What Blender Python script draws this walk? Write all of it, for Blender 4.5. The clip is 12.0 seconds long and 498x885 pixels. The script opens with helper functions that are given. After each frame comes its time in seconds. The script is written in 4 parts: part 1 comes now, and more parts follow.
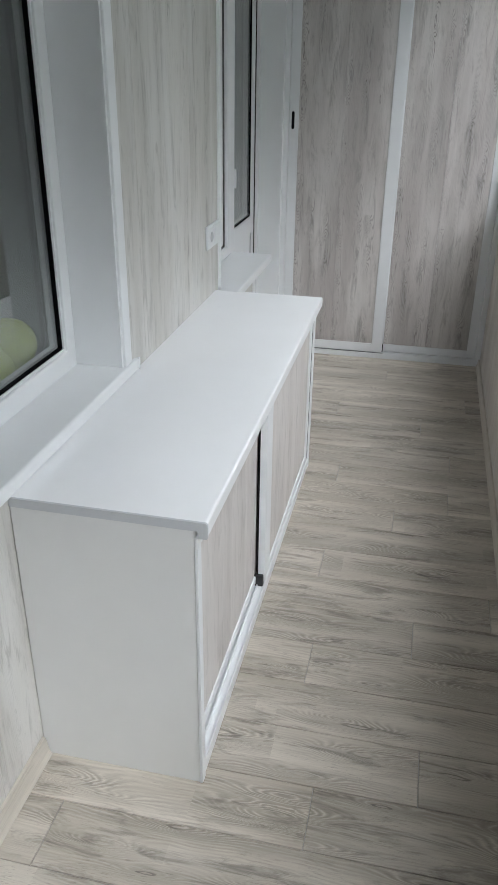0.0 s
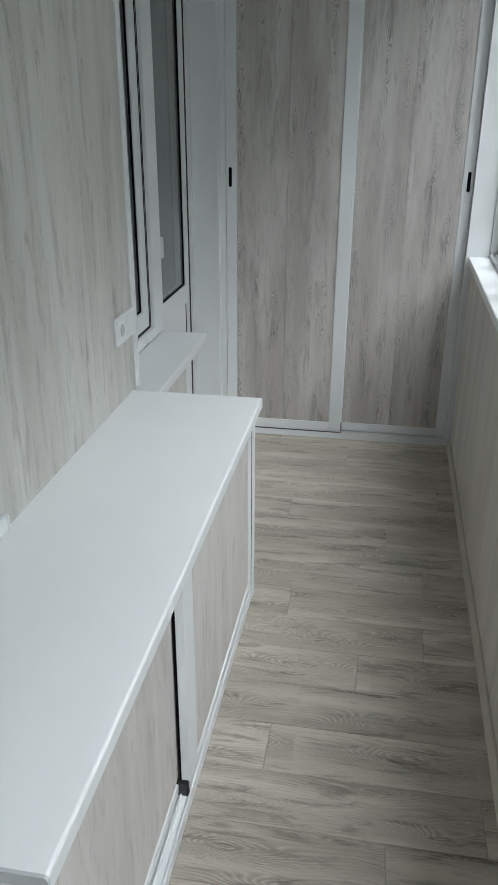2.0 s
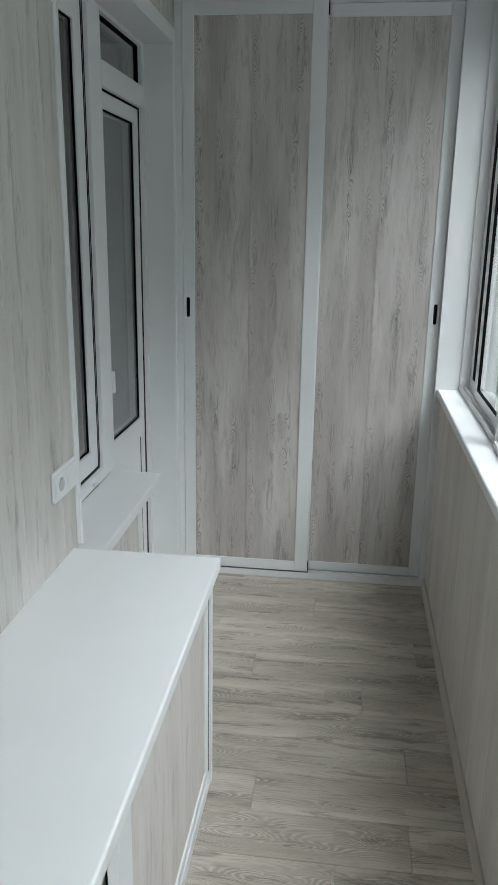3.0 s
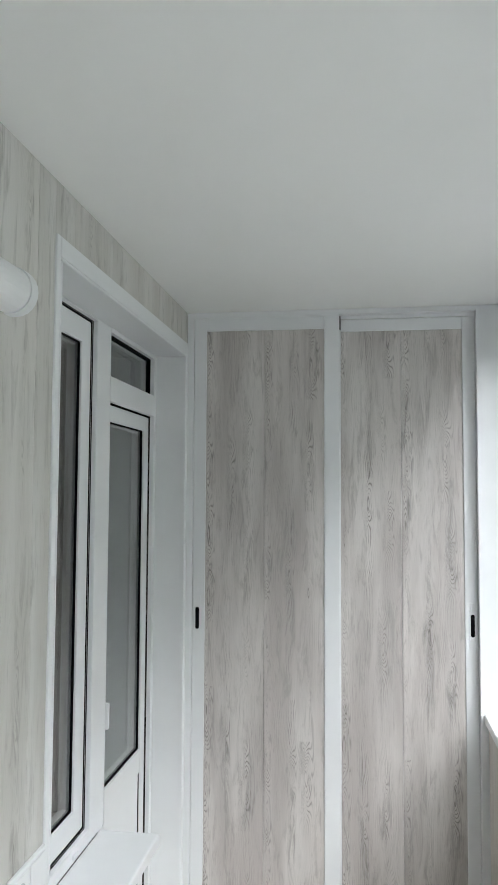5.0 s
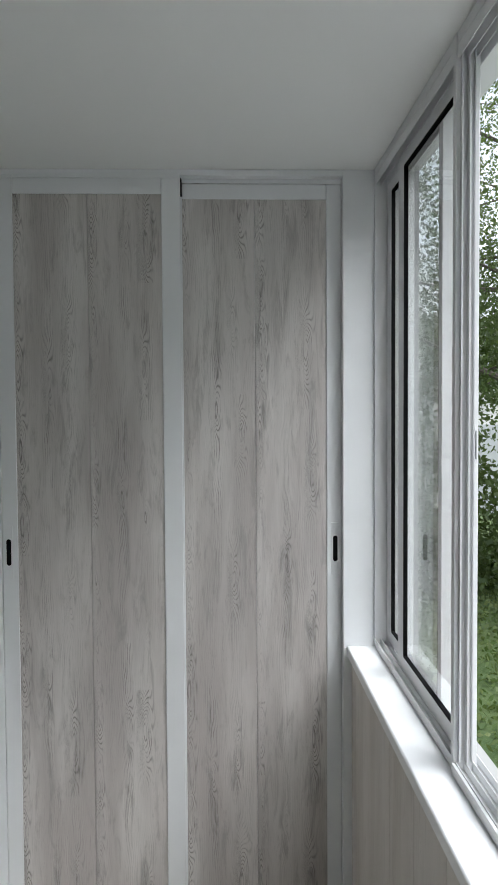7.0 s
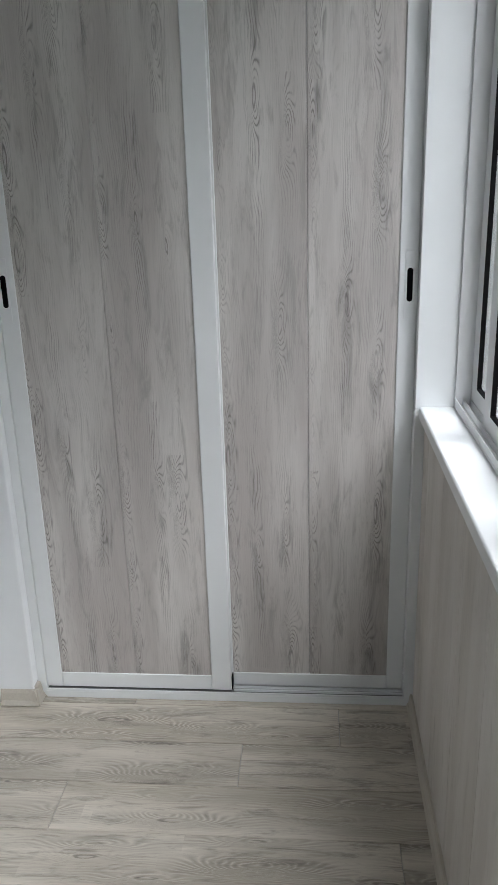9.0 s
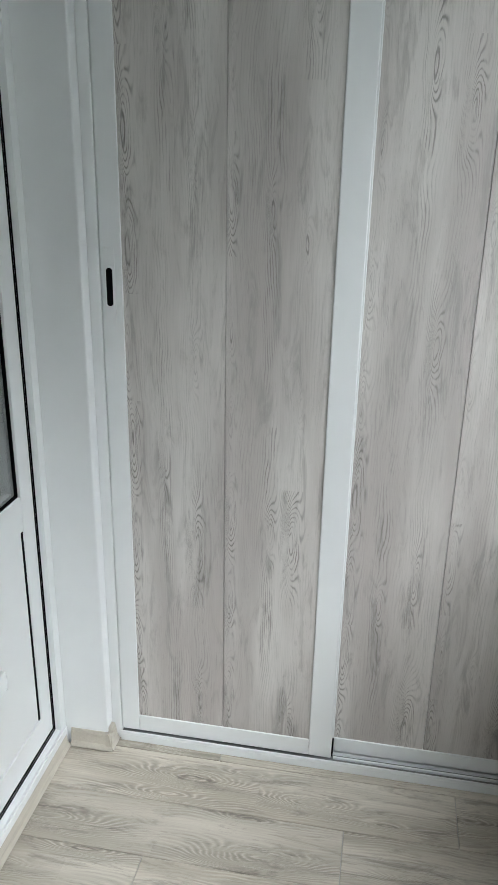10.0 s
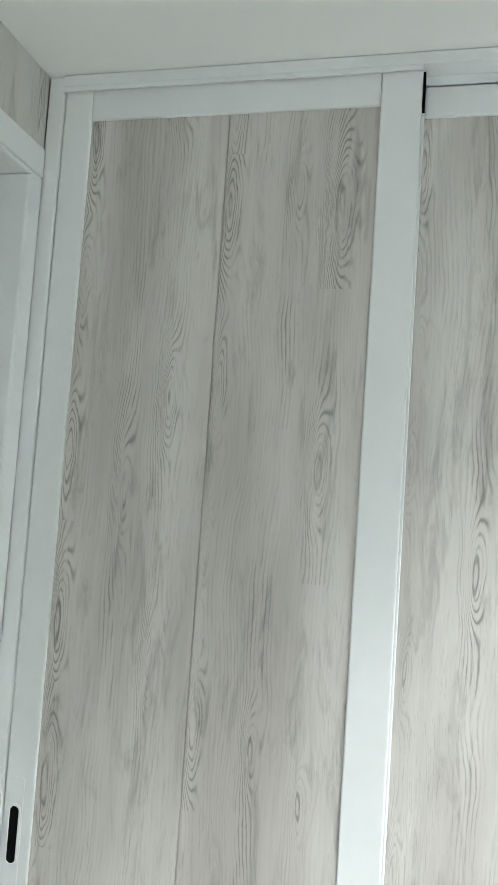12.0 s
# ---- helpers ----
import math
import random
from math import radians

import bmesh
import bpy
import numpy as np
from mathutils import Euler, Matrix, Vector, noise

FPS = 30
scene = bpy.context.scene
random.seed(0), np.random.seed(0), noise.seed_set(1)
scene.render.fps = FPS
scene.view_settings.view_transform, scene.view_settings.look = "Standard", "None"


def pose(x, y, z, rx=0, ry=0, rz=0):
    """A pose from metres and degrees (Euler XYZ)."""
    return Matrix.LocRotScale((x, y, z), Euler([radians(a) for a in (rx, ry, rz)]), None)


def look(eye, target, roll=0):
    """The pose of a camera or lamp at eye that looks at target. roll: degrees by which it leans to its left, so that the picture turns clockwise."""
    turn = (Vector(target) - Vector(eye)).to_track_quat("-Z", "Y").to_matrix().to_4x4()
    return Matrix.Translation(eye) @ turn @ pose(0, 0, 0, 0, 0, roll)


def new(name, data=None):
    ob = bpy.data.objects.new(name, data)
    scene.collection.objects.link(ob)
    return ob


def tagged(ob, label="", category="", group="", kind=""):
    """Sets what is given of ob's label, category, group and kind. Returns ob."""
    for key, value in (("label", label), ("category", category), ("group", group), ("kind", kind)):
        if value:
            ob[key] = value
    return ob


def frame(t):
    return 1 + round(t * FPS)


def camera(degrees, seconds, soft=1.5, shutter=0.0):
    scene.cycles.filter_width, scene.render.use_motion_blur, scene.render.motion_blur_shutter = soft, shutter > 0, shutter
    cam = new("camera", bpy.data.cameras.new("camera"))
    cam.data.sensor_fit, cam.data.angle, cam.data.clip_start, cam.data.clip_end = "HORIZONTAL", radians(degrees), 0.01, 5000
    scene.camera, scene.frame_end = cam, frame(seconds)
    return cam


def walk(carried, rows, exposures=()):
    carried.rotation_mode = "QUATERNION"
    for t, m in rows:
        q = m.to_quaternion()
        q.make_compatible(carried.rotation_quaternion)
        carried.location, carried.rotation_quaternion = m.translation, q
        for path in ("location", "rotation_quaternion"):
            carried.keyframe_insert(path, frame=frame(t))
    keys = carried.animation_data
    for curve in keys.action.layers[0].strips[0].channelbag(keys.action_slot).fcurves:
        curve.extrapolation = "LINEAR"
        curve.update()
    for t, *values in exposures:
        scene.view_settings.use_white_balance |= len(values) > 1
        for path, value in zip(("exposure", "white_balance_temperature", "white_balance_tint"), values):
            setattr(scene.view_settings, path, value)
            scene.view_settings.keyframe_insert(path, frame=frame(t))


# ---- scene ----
cam = camera(36.0, 12.0, soft=0.6)
PATH = [
    (0, (0.002, 0.25, 1.516), (-0.381, 2.001, 0.629), 0.7),
    (0.5, (-0.015, 0.373, 1.495), (-0.489, 2.062, 0.535), 1.1),
    (1, (-0.042, 0.582, 1.508), (-0.514, 2.242, 0.497), 1.4),
    (1.5, (-0.025, 0.708, 1.544), (-0.386, 2.419, 0.573), 0.6),
    (2, (-0.002, 0.885, 1.564), (-0.312, 2.687, 0.753), 0.2),
    (2.5, (0.032, 1.035, 1.599), (-0.248, 2.905, 0.946), 0.4),
    (3, (-0.033, 1.179, 1.611), (-0.266, 3.087, 1.06), 0.9),
    (3.2, (-0.068, 1.228, 1.642), (-0.254, 3.162, 1.167), 0.9),
    (4.8, (-0.094, 1.456, 1.743), (-0.351, 3.438, 1.817), 0.3),
    (5, (-0.07, 1.495, 1.755), (-0.36, 3.469, 1.881), 0.3),
    (5.5, (0.006, 1.6, 1.76), (-0.311, 3.568, 1.923), 0.4),
    (6, (0.053, 1.699, 1.748), (-0.182, 3.678, 1.919), 0.5),
    (6.5, (-0.017, 1.858, 1.721), (-0.048, 3.853, 1.852), 0.2),
    (6.7, (-0.025, 1.93, 1.72), (0.026, 3.929, 1.767), -0.1),
    (8.3, (0.043, 2.33, 1.519), (0.13, 4.288, 1.122), -0.5),
    (8.5, (0.076, 2.387, 1.513), (0.073, 4.336, 1.063), -1.2),
    (9, (0.097, 2.509, 1.486), (-0.07, 4.403, 0.865), -1.7),
    (9.5, (0.003, 2.651, 1.48), (-0.28, 4.506, 0.789), -0.5),
    (10, (-0.099, 2.856, 1.529), (-0.428, 4.702, 0.834), 1.1),
    (10.5, (-0.108, 3.036, 1.548), (-0.449, 4.915, 0.954), 1.3),
    (11, (-0.087, 3.233, 1.657), (-0.402, 5.183, 1.346), 1.8),
    (11.5, (-0.112, 3.338, 1.714), (-0.464, 5.306, 1.67), 3.3),
    (11.6, (-0.114, 3.348, 1.728), (-0.499, 5.311, 1.743), 3.3),
    (12, (-0.114, 3.38, 1.795), (-0.579, 5.32, 1.94), 3.9),
]
EXPOSURES = [(0, 1.77, 6350, 10), (1.0, 1.70, 6300, 9), (1.5, 1.58, 6300, 8), (2.5, 1.56, 6280, 4), (3.2, 1.71, 6330, 6), (4.8, 2.42, 6450, 9), (5.5, 2.44, 6450, 9), (6.0, 2.05, 6450, 10), (6.5, 1.86, 6450, 9),
             (8.5, 1.70, 6470, 11), (9.0, 1.80, 6380, 10), (9.5, 1.94, 6350, 9), (10.0, 2.22, 6330, 6), (10.5, 2.25, 6260, 5), (11.0, 2.52, 6330, 4), (11.5, 2.72, 6370, 2), (12, 3.02, 6480, 3)]
walk(cam, [(t, look(eye, target, roll)) for t, eye, target, roll in PATH], EXPOSURES)

# ---------------------------------------------------------------- light
world = bpy.data.worlds.new("world")
scene.world = world
world.use_nodes = True
_wn = world.node_tree
_sky = _wn.nodes.new("ShaderNodeTexSky")
_sky.sky_type = "NISHITA"
_sky.sun_disc = False
_sky.sun_elevation = radians(50)
_sky.sun_rotation = radians(115)
_sky.dust_density = 1.0
_sky.ozone_density = 1.0
_wash = _wn.nodes.new("ShaderNodeHueSaturation")      # overcast: the blue washed out
_wash.inputs["Saturation"].default_value = 0.36
_wn.links.new(_sky.outputs["Color"], _wash.inputs["Color"])
_wn.links.new(_wash.outputs["Color"], _wn.nodes["Background"].inputs["Color"])
_wn.nodes["Background"].inputs["Strength"].default_value = 0.108

_sun = bpy.data.lights.new("sun", "SUN")
_sun.energy, _sun.angle, _sun.color = 1.5, radians(56), (0.96, 0.99, 1.02)
sun = new("sun", _sun)
sun.matrix_basis = look((8.5, -7.0, 20.0), (0.0, 2.0, 0.0))


# ---------------------------------------------------------------- node helper and materials
class Nodes:
    def __init__(self, name):
        self.mat = bpy.data.materials.new(name)
        self.mat.use_nodes = True
        self.t = self.mat.node_tree
        self.bsdf = self.t.nodes["Principled BSDF"]
        self.out = self.t.nodes["Material Output"]

    def put(self, sock, v):
        if isinstance(v, bpy.types.NodeSocket):
            self.t.links.new(v, sock)
        else:
            sock.default_value = v

    def node(self, kind, ins=(), **props):
        n = self.t.nodes.new("ShaderNode" + kind)
        for k, v in props.items():
            setattr(n, k, v)
        for k, v in dict(ins).items():
            self.put(n.inputs[k], v)
        return n

    def math(self, op, a, b=0.0, c=0.0, clamp=False):
        n = self.node("Math", {0: a, 1: b, 2: c}, operation=op, use_clamp=clamp)
        return n.outputs[0]

    def vmath(self, op, a, b):
        return self.node("VectorMath", {0: a, 1: b}, operation=op).outputs[0]

    def noise(self, vec, scale=1.0, detail=2.0, rough=0.5, distort=0.0):
        return self.node("TexNoise", {"Vector": vec, "Scale": scale, "Detail": detail, "Roughness": rough, "Distortion": distort}).outputs[0]

    def ramp(self, v, lo, hi, a=0.0, b=1.0):
        return self.node("MapRange", {0: v, 1: lo, 2: hi, 3: a, 4: b}, interpolation_type="SMOOTHSTEP").outputs[0]

    def mix(self, f, a, b, kind="MIX"):
        n = self.node("Mix", (), data_type="RGBA", blend_type=kind)
        for i, v in ((0, f), (6, a), (7, b)):
            if i and not isinstance(v, bpy.types.NodeSocket):
                v = (*v, 1) if len(v) == 3 else v
            self.put(n.inputs[i], v)
        return n.outputs[2]

    def coords(self, shuffle=False):
        c = self.node("TexCoord").outputs["Object"]
        if shuffle:
            r = self.node("ObjectInfo").outputs["Random"]
            o = self.node("CombineXYZ", {0: self.math("MULTIPLY", r, 37.0), 1: self.math("MULTIPLY", r, 91.0), 2: self.math("MULTIPLY", r, 53.0)}).outputs[0]
            c = self.vmath("ADD", c, o)
        return c

    def finish(self, color, rough, bump=None, strength=0.1, distance=0.002, metallic=0.0, spec=0.5):
        self.put(self.bsdf.inputs["Base Color"], color if isinstance(color, bpy.types.NodeSocket) else (*color, 1))
        self.put(self.bsdf.inputs["Roughness"], rough)
        self.bsdf.inputs["Metallic"].default_value = metallic
        self.bsdf.inputs["Specular IOR Level"].default_value = spec
        if bump is not None:
            b = self.node("Bump", {"Height": bump, "Strength": strength, "Distance": distance})
            self.t.links.new(b.outputs[0], self.bsdf.inputs["Normal"])
        return self.mat


def wood(name, axis, light, mid, dark, rings=0.55, rough=0.45, streaks=0.8, gloss_var=0.08, knots=0.75, cross=1.0, wispy=60.0, side="X", tones=0.12, flow=0.5, dash=10.0, sparse=0.57):
    """Printed wood decor: contour-line grain round knots, fibres and wispy streaks along one axis."""
    m = Nodes(name)
    c = m.coords(True)

    def along(across, lengthwise):
        v = [across * cross] * 3
        v["XYZ".index(axis)] = lengthwise
        return m.vmath("MULTIPLY", c, tuple(v))
    warp = m.noise(along(2.2, 0.5), 1.0, 3.0)
    field = m.noise(along(9.0, 1.1), 1.0, 3.0, 0.5)
    xyz = m.node("SeparateXYZ", {0: c}).outputs
    flat = m.node("CombineXYZ", {0: m.math("MULTIPLY_ADD", xyz["XYZ".index(side)], 8.0 * cross, m.math("MULTIPLY", warp, 0.6)),
                                 1: m.math("MULTIPLY", xyz["XYZ".index(axis)], 3.0)}).outputs[0]
    vor = m.node("TexVoronoi", {"Vector": flat, "Scale": 1.0, "Randomness": 1.0}, voronoi_dimensions="2D")
    cell = vor.outputs["Distance"]
    pick = m.ramp(m.node("SeparateColor", {0: vor.outputs["Color"]}).outputs[0], 0.68, 0.80)
    near = m.math("MULTIPLY", m.ramp(cell, 0.45, 0.0), pick)
    jag = m.noise(along(90.0, 9.0), 1.0, 3.0, 0.6)
    f = m.math("ADD", m.math("ADD", field, m.math("MULTIPLY", near, 0.12)), m.math("MULTIPLY", jag, 0.026))
    line = m.math("POWER", m.math("MULTIPLY_ADD", m.math("SINE", m.math("MULTIPLY", f, 400.0)), 0.5, 0.5), 3.0)
    where = m.math("MAXIMUM", m.ramp(m.noise(along(7.0, 1.3), 1.0, 3.0), 0.40, 0.62), m.math("MULTIPLY", m.ramp(cell, 0.42, 0.15), pick))
    where = m.math("MULTIPLY", where, m.ramp(m.noise(along(26.0, 6.0), 1.0, 3.0), 0.40, 0.66, 0.12, 1.0))
    line = m.math("MULTIPLY", line, where)
    fib = m.noise(along(230.0, 7.0), 1.0, 4.0, 0.75)
    pore = m.ramp(m.noise(along(330.0, 16.0), 1.0, 2.0), 0.58, 0.68)
    streak = m.ramp(m.noise(along(20.0, 2.2), 1.0, 4.0, 0.65, 0.5), 0.44, 0.66)
    wisp = m.ramp(m.noise(along(wispy, wispy / dash), 1.0, 4.0, 0.65, 1.0), sparse, sparse + 0.14)
    cloud = m.ramp(m.noise(along(6.0, 1.5), 1.0, 3.0), 0.35, 0.66)
    rim = m.math("ADD", cell, m.math("MULTIPLY", m.math("SUBTRACT", jag, 0.5), 0.16))
    knot = m.math("MULTIPLY", m.math("MAXIMUM", m.ramp(m.math("ABSOLUTE", m.math("SUBTRACT", rim, 0.065)), 0.028, 0.006), m.math("MULTIPLY", m.ramp(rim, 0.06, 0.02), 0.6)), pick)
    halo = m.math("MULTIPLY", m.ramp(rim, 0.30, 0.05), pick)
    col = m.mix(m.math("MULTIPLY", cloud, 0.85), light, mid)
    col = m.mix(m.math("MULTIPLY", streak, flow * streaks), col, tuple(v * 0.86 for v in mid))
    col = m.mix(m.math("MULTIPLY", wisp, m.math("MULTIPLY", m.ramp(warp, 0.44, 0.62), 0.75 * streaks)), col, dark)
    col = m.mix(m.math("MULTIPLY", line, rings), col, dark)
    col = m.mix(m.math("MULTIPLY", halo, 0.22 * knots), col, dark)
    col = m.mix(m.math("MULTIPLY", knot, 0.8 * knots), col, dark)
    col = m.mix(m.math("MULTIPLY", pore, 0.24), col, dark)
    col = m.mix(1.0, col, m.mix(fib, (0.78, 0.78, 0.78), (1.18, 1.18, 1.18)), "MULTIPLY")
    tone = m.math("MULTIPLY_ADD", m.node("ObjectInfo").outputs["Random"], tones, 1.0 - tones / 2)
    col = m.mix(1.0, col, m.node("CombineColor", {0: tone, 1: tone, 2: tone}).outputs[0], "MULTIPLY")
    h = m.math("ADD", m.math("MULTIPLY", fib, 0.5), m.math("MULTIPLY", line, -0.6))
    return m.finish(col, m.math("MULTIPLY_ADD", fib, gloss_var, rough), h, 0.12, 0.001)


def sheet(name, along, across, light, mid, dark, warm, columns, pitch, where_lo=0.42, lines=0.6, fine=0.3, smudge=0.5, rough=0.42, tones=0.06, slip=9.0, side_slip=0.0, relief=0.25, grey=0.25, pale=None):
    """Printed and embossed wood decor with plain-sawn grain: growth lines that bend round columns of knots.
    columns: (offset across, spacing along, half width, half length, push, jitter across) in metres."""
    m = Nodes(name)
    xyz = m.node("SeparateXYZ", {0: m.node("TexCoord").outputs["Object"]}).outputs
    r = m.node("ObjectInfo").outputs["Random"]
    u = m.math("MULTIPLY_ADD", r, side_slip, xyz["XYZ".index(across)])
    v = m.math("MULTIPLY_ADD", r, slip, xyz["XYZ".index(along)])

    def grid(a, b, seed=0.0):
        return m.node("CombineXYZ", {0: m.math("MULTIPLY", u, a), 1: m.math("MULTIPLY", v, b), 2: m.math("MULTIPLY_ADD", r, 31.0, seed)}).outputs[0]
    sway = m.math("SUBTRACT", m.noise(grid(5.0, 2.2), 1.0, 2.0), 0.5)
    wob = m.math("SUBTRACT", m.noise(grid(30.0, 8.0, 4.0), 1.0, 4.0, 0.6), 0.5)
    field = m.math("ADD", u, m.math("MULTIPLY_ADD", sway, 0.085, m.math("MULTIPLY", wob, 0.014)))
    near = 0.0
    core = 0.0
    for k, (off, step, hw, hl, push, jit) in enumerate(columns):
        w = m.math("MULTIPLY_ADD", r, 3.7 + k, m.math("DIVIDE", v, step))
        cell = m.math("FLOOR", w)
        h = m.node("TexWhiteNoise", {"W": m.math("ADD", cell, 17.3 * k)}, noise_dimensions="1D")
        hs = m.node("SeparateColor", {0: h.outputs["Color"]}).outputs
        dv = m.math("MULTIPLY", m.math("SUBTRACT", m.math("SUBTRACT", w, cell), m.math("MULTIPLY_ADD", hs[0], 0.44, 0.28)), step)
        du = m.math("SUBTRACT", m.math("SUBTRACT", u, off), m.math("MULTIPLY", m.math("SUBTRACT", hs[1], 0.5), jit))
        du = m.math("MULTIPLY_ADD", wob, hw * 1.1, du)
        size = m.math("MULTIPLY_ADD", hs[2], 0.7, 0.55)
        q = m.math("ADD", m.math("POWER", m.math("ABSOLUTE", m.math("DIVIDE", du, m.math("MULTIPLY", size, hw))), 2.0),
                   m.math("POWER", m.math("ABSOLUTE", m.math("DIVIDE", dv, m.math("MULTIPLY", size, hl))), 2.0))
        bump = m.math("EXPONENT", m.math("MULTIPLY", q, -1.0))
        field = m.math("ADD", field, m.math("MULTIPLY", m.math("MULTIPLY", bump, push), size))
        strip = m.math("MULTIPLY", m.ramp(m.math("ABSOLUTE", du), hw * 2.4, hw * 0.5), m.ramp(m.math("ABSOLUTE", dv), step * 0.62, step * 0.1, 0.25, 1.0))
        near = m.math("MAXIMUM", near, m.math("MULTIPLY", m.math("MAXIMUM", strip, m.ramp(q, 5.0, 0.8)), m.ramp(hs[2], 0.0, 0.55, 0.3, 1.0)))
        eye = m.ramp(m.math("ABSOLUTE", m.math("SUBTRACT", m.math("SQRT", q), 0.30)), 0.13, 0.03)
        core = m.math("MAXIMUM", core, m.math("MULTIPLY", m.math("MULTIPLY", eye, m.ramp(wob, -0.10, 0.10, 0.15, 1.0)), m.ramp(hs[1], 0.45, 0.6)))
    tooth = m.math("SUBTRACT", m.noise(grid(420.0, 60.0, 2.0), 1.0, 3.0, 0.65), 0.5)
    phase = m.math("ADD", m.math("MULTIPLY", field, 6.2832 / pitch), m.math("MULTIPLY", tooth, 1.5))
    wave = m.math("MULTIPLY_ADD", m.math("SINE", phase), 0.5, 0.5)
    line = m.math("POWER", wave, 3.5)
    patch = m.ramp(m.noise(grid(13.0, 3.2, 7.0), 1.0, 3.0, 0.6), where_lo, where_lo + 0.22)
    vis = m.math("MAXIMUM", m.math("MULTIPLY", patch, 0.55 if pale else 0.34), near)
    breaks = m.ramp(m.noise(grid(60.0, 9.0, 9.0), 1.0, 3.0, 0.6), 0.38, 0.60, 0.15, 1.0)
    line = m.math("MULTIPLY", m.math("MULTIPLY", line, vis), breaks)
    fibre = m.noise(grid(520.0, 13.0, 1.0), 1.0, 4.0, 0.7)
    pore = m.math("MULTIPLY", m.ramp(m.noise(grid(620.0, 34.0, 3.0), 1.0, 2.0), 0.58, 0.68), m.ramp(m.noise(grid(24.0, 5.0, 5.0), 1.0, 3.0), 0.42, 0.62))
    drift = m.ramp(m.noise(grid(9.0, 1.1, 6.0), 1.0, 4.0, 0.55), 0.33, 0.67)
    smear = m.ramp(m.noise(grid(34.0, 4.6, 8.0), 1.0, 5.0, 0.68, 0.8), 0.50, 0.70)
    tint = m.ramp(m.noise(grid(6.0, 1.9, 12.0), 1.0, 2.0), 0.35, 0.65)
    col = m.mix(drift, light, mid)
    col = m.mix(m.math("MULTIPLY", tint, grey), col, warm)
    col = m.mix(m.math("MULTIPLY", smear, smudge), col, tuple(p * 0.45 + q * 0.55 for p, q in zip(mid, dark)))
    if pale:
        trough = m.math("MULTIPLY", m.math("MULTIPLY", m.math("POWER", m.math("SUBTRACT", 1.0, wave), 3.0), vis), breaks)
        col = m.mix(m.math("MULTIPLY", trough, 0.34), col, dark)
        col = m.mix(m.math("MULTIPLY", near, 0.46), col, tuple(p * 0.6 + q * 0.4 for p, q in zip(mid, dark)))
    col = m.mix(m.math("MULTIPLY", line, lines), col, pale or dark)
    col = m.mix(m.math("MULTIPLY", m.math("MULTIPLY", near, smear), smudge * 0.5), col, dark)
    col = m.mix(m.math("MULTIPLY", core, 0.6), col, tuple(p * 0.8 for p in dark))
    col = m.mix(m.math("MULTIPLY", pore, fine), col, dark)
    g = fine * 0.55
    col = m.mix(1.0, col, m.mix(fibre, (1 - g, 1 - g, 1 - g), (1 + g, 1 + g, 1 + g)), "MULTIPLY")
    tone = m.math("MULTIPLY_ADD", r, tones, 1.0 - tones / 2)
    col = m.mix(1.0, col, m.node("CombineColor", {0: tone, 1: tone, 2: tone}).outputs[0], "MULTIPLY")
    h = m.math("ADD", m.math("MULTIPLY", fibre, 0.5), m.math("MULTIPLY", m.math("ADD", line, pore), -0.7))
    return m.finish(col, m.math("MULTIPLY_ADD", fibre, 0.10, rough), h, relief, 0.0008)


def plastic(name, color, rough=0.40, vary=0.03, bump=0.02, scale=6.0, spec=0.5):
    """Painted or extruded plastic: faint soiling, uneven gloss, fine orange peel."""
    m = Nodes(name)
    c = m.coords(True)
    n = m.noise(c, scale, 4.0, 0.6)
    g = m.noise(c, 300.0, 2.0)
    lo = tuple(v * (1 - vary * 2) for v in color)
    hi = tuple(min(v * (1 + vary), 0.95) for v in color)
    col = m.mix(n, lo, hi)
    return m.finish(col, m.ramp(n, 0.3, 0.7, rough - 0.03, rough + 0.05), g, bump, 0.0006, spec=spec)


PANEL_W = sheet("wardrobe_decor", "Z", "X", (0.66, 0.630, 0.607), (0.458, 0.427, 0.411), (0.120, 0.107, 0.098), (0.50, 0.450, 0.430),
                ((0.012, 0.25, 0.014, 0.105, 0.050, 0.014), (0.174, 0.44, 0.016, 0.095, 0.052, 0.03), (0.095, 0.95, 0.012, 0.070, 0.034, 0.05)),
                0.0062, lines=0.70, fine=0.20, smudge=0.46, rough=0.40, relief=0.3)
PANEL_L = sheet("wall_decor", "Z", "Y", (0.662, 0.653, 0.630), (0.540, 0.527, 0.498), (0.15, 0.14, 0.125), (0.58, 0.545, 0.49),
                ((0.070, 0.50, 0.011, 0.090, 0.034, 0.03), (-0.055, 0.62, 0.011, 0.080, 0.034, 0.03)), 0.0062, where_lo=0.48, lines=0.40, fine=0.20, smudge=0.55, rough=0.42)
PANEL_R = sheet("parapet_decor", "Z", "Y", (0.67, 0.635, 0.60), (0.565, 0.525, 0.483), (0.28, 0.245, 0.215), (0.60, 0.55, 0.49),
                ((0.070, 0.60, 0.010, 0.080, 0.030, 0.03),), 0.0062, where_lo=0.50, lines=0.22, fine=0.16, smudge=0.34, rough=0.45)
PANEL_C = sheet("cabinet_decor", "Z", "Y", (0.70, 0.672, 0.650), (0.575, 0.545, 0.522), (0.20, 0.175, 0.16), (0.60, 0.545, 0.52),
                ((0.0, 0.45, 0.010, 0.080, 0.030, 0.05),), 0.0060, where_lo=0.48, lines=0.30, fine=0.20, smudge=0.55, rough=0.42)
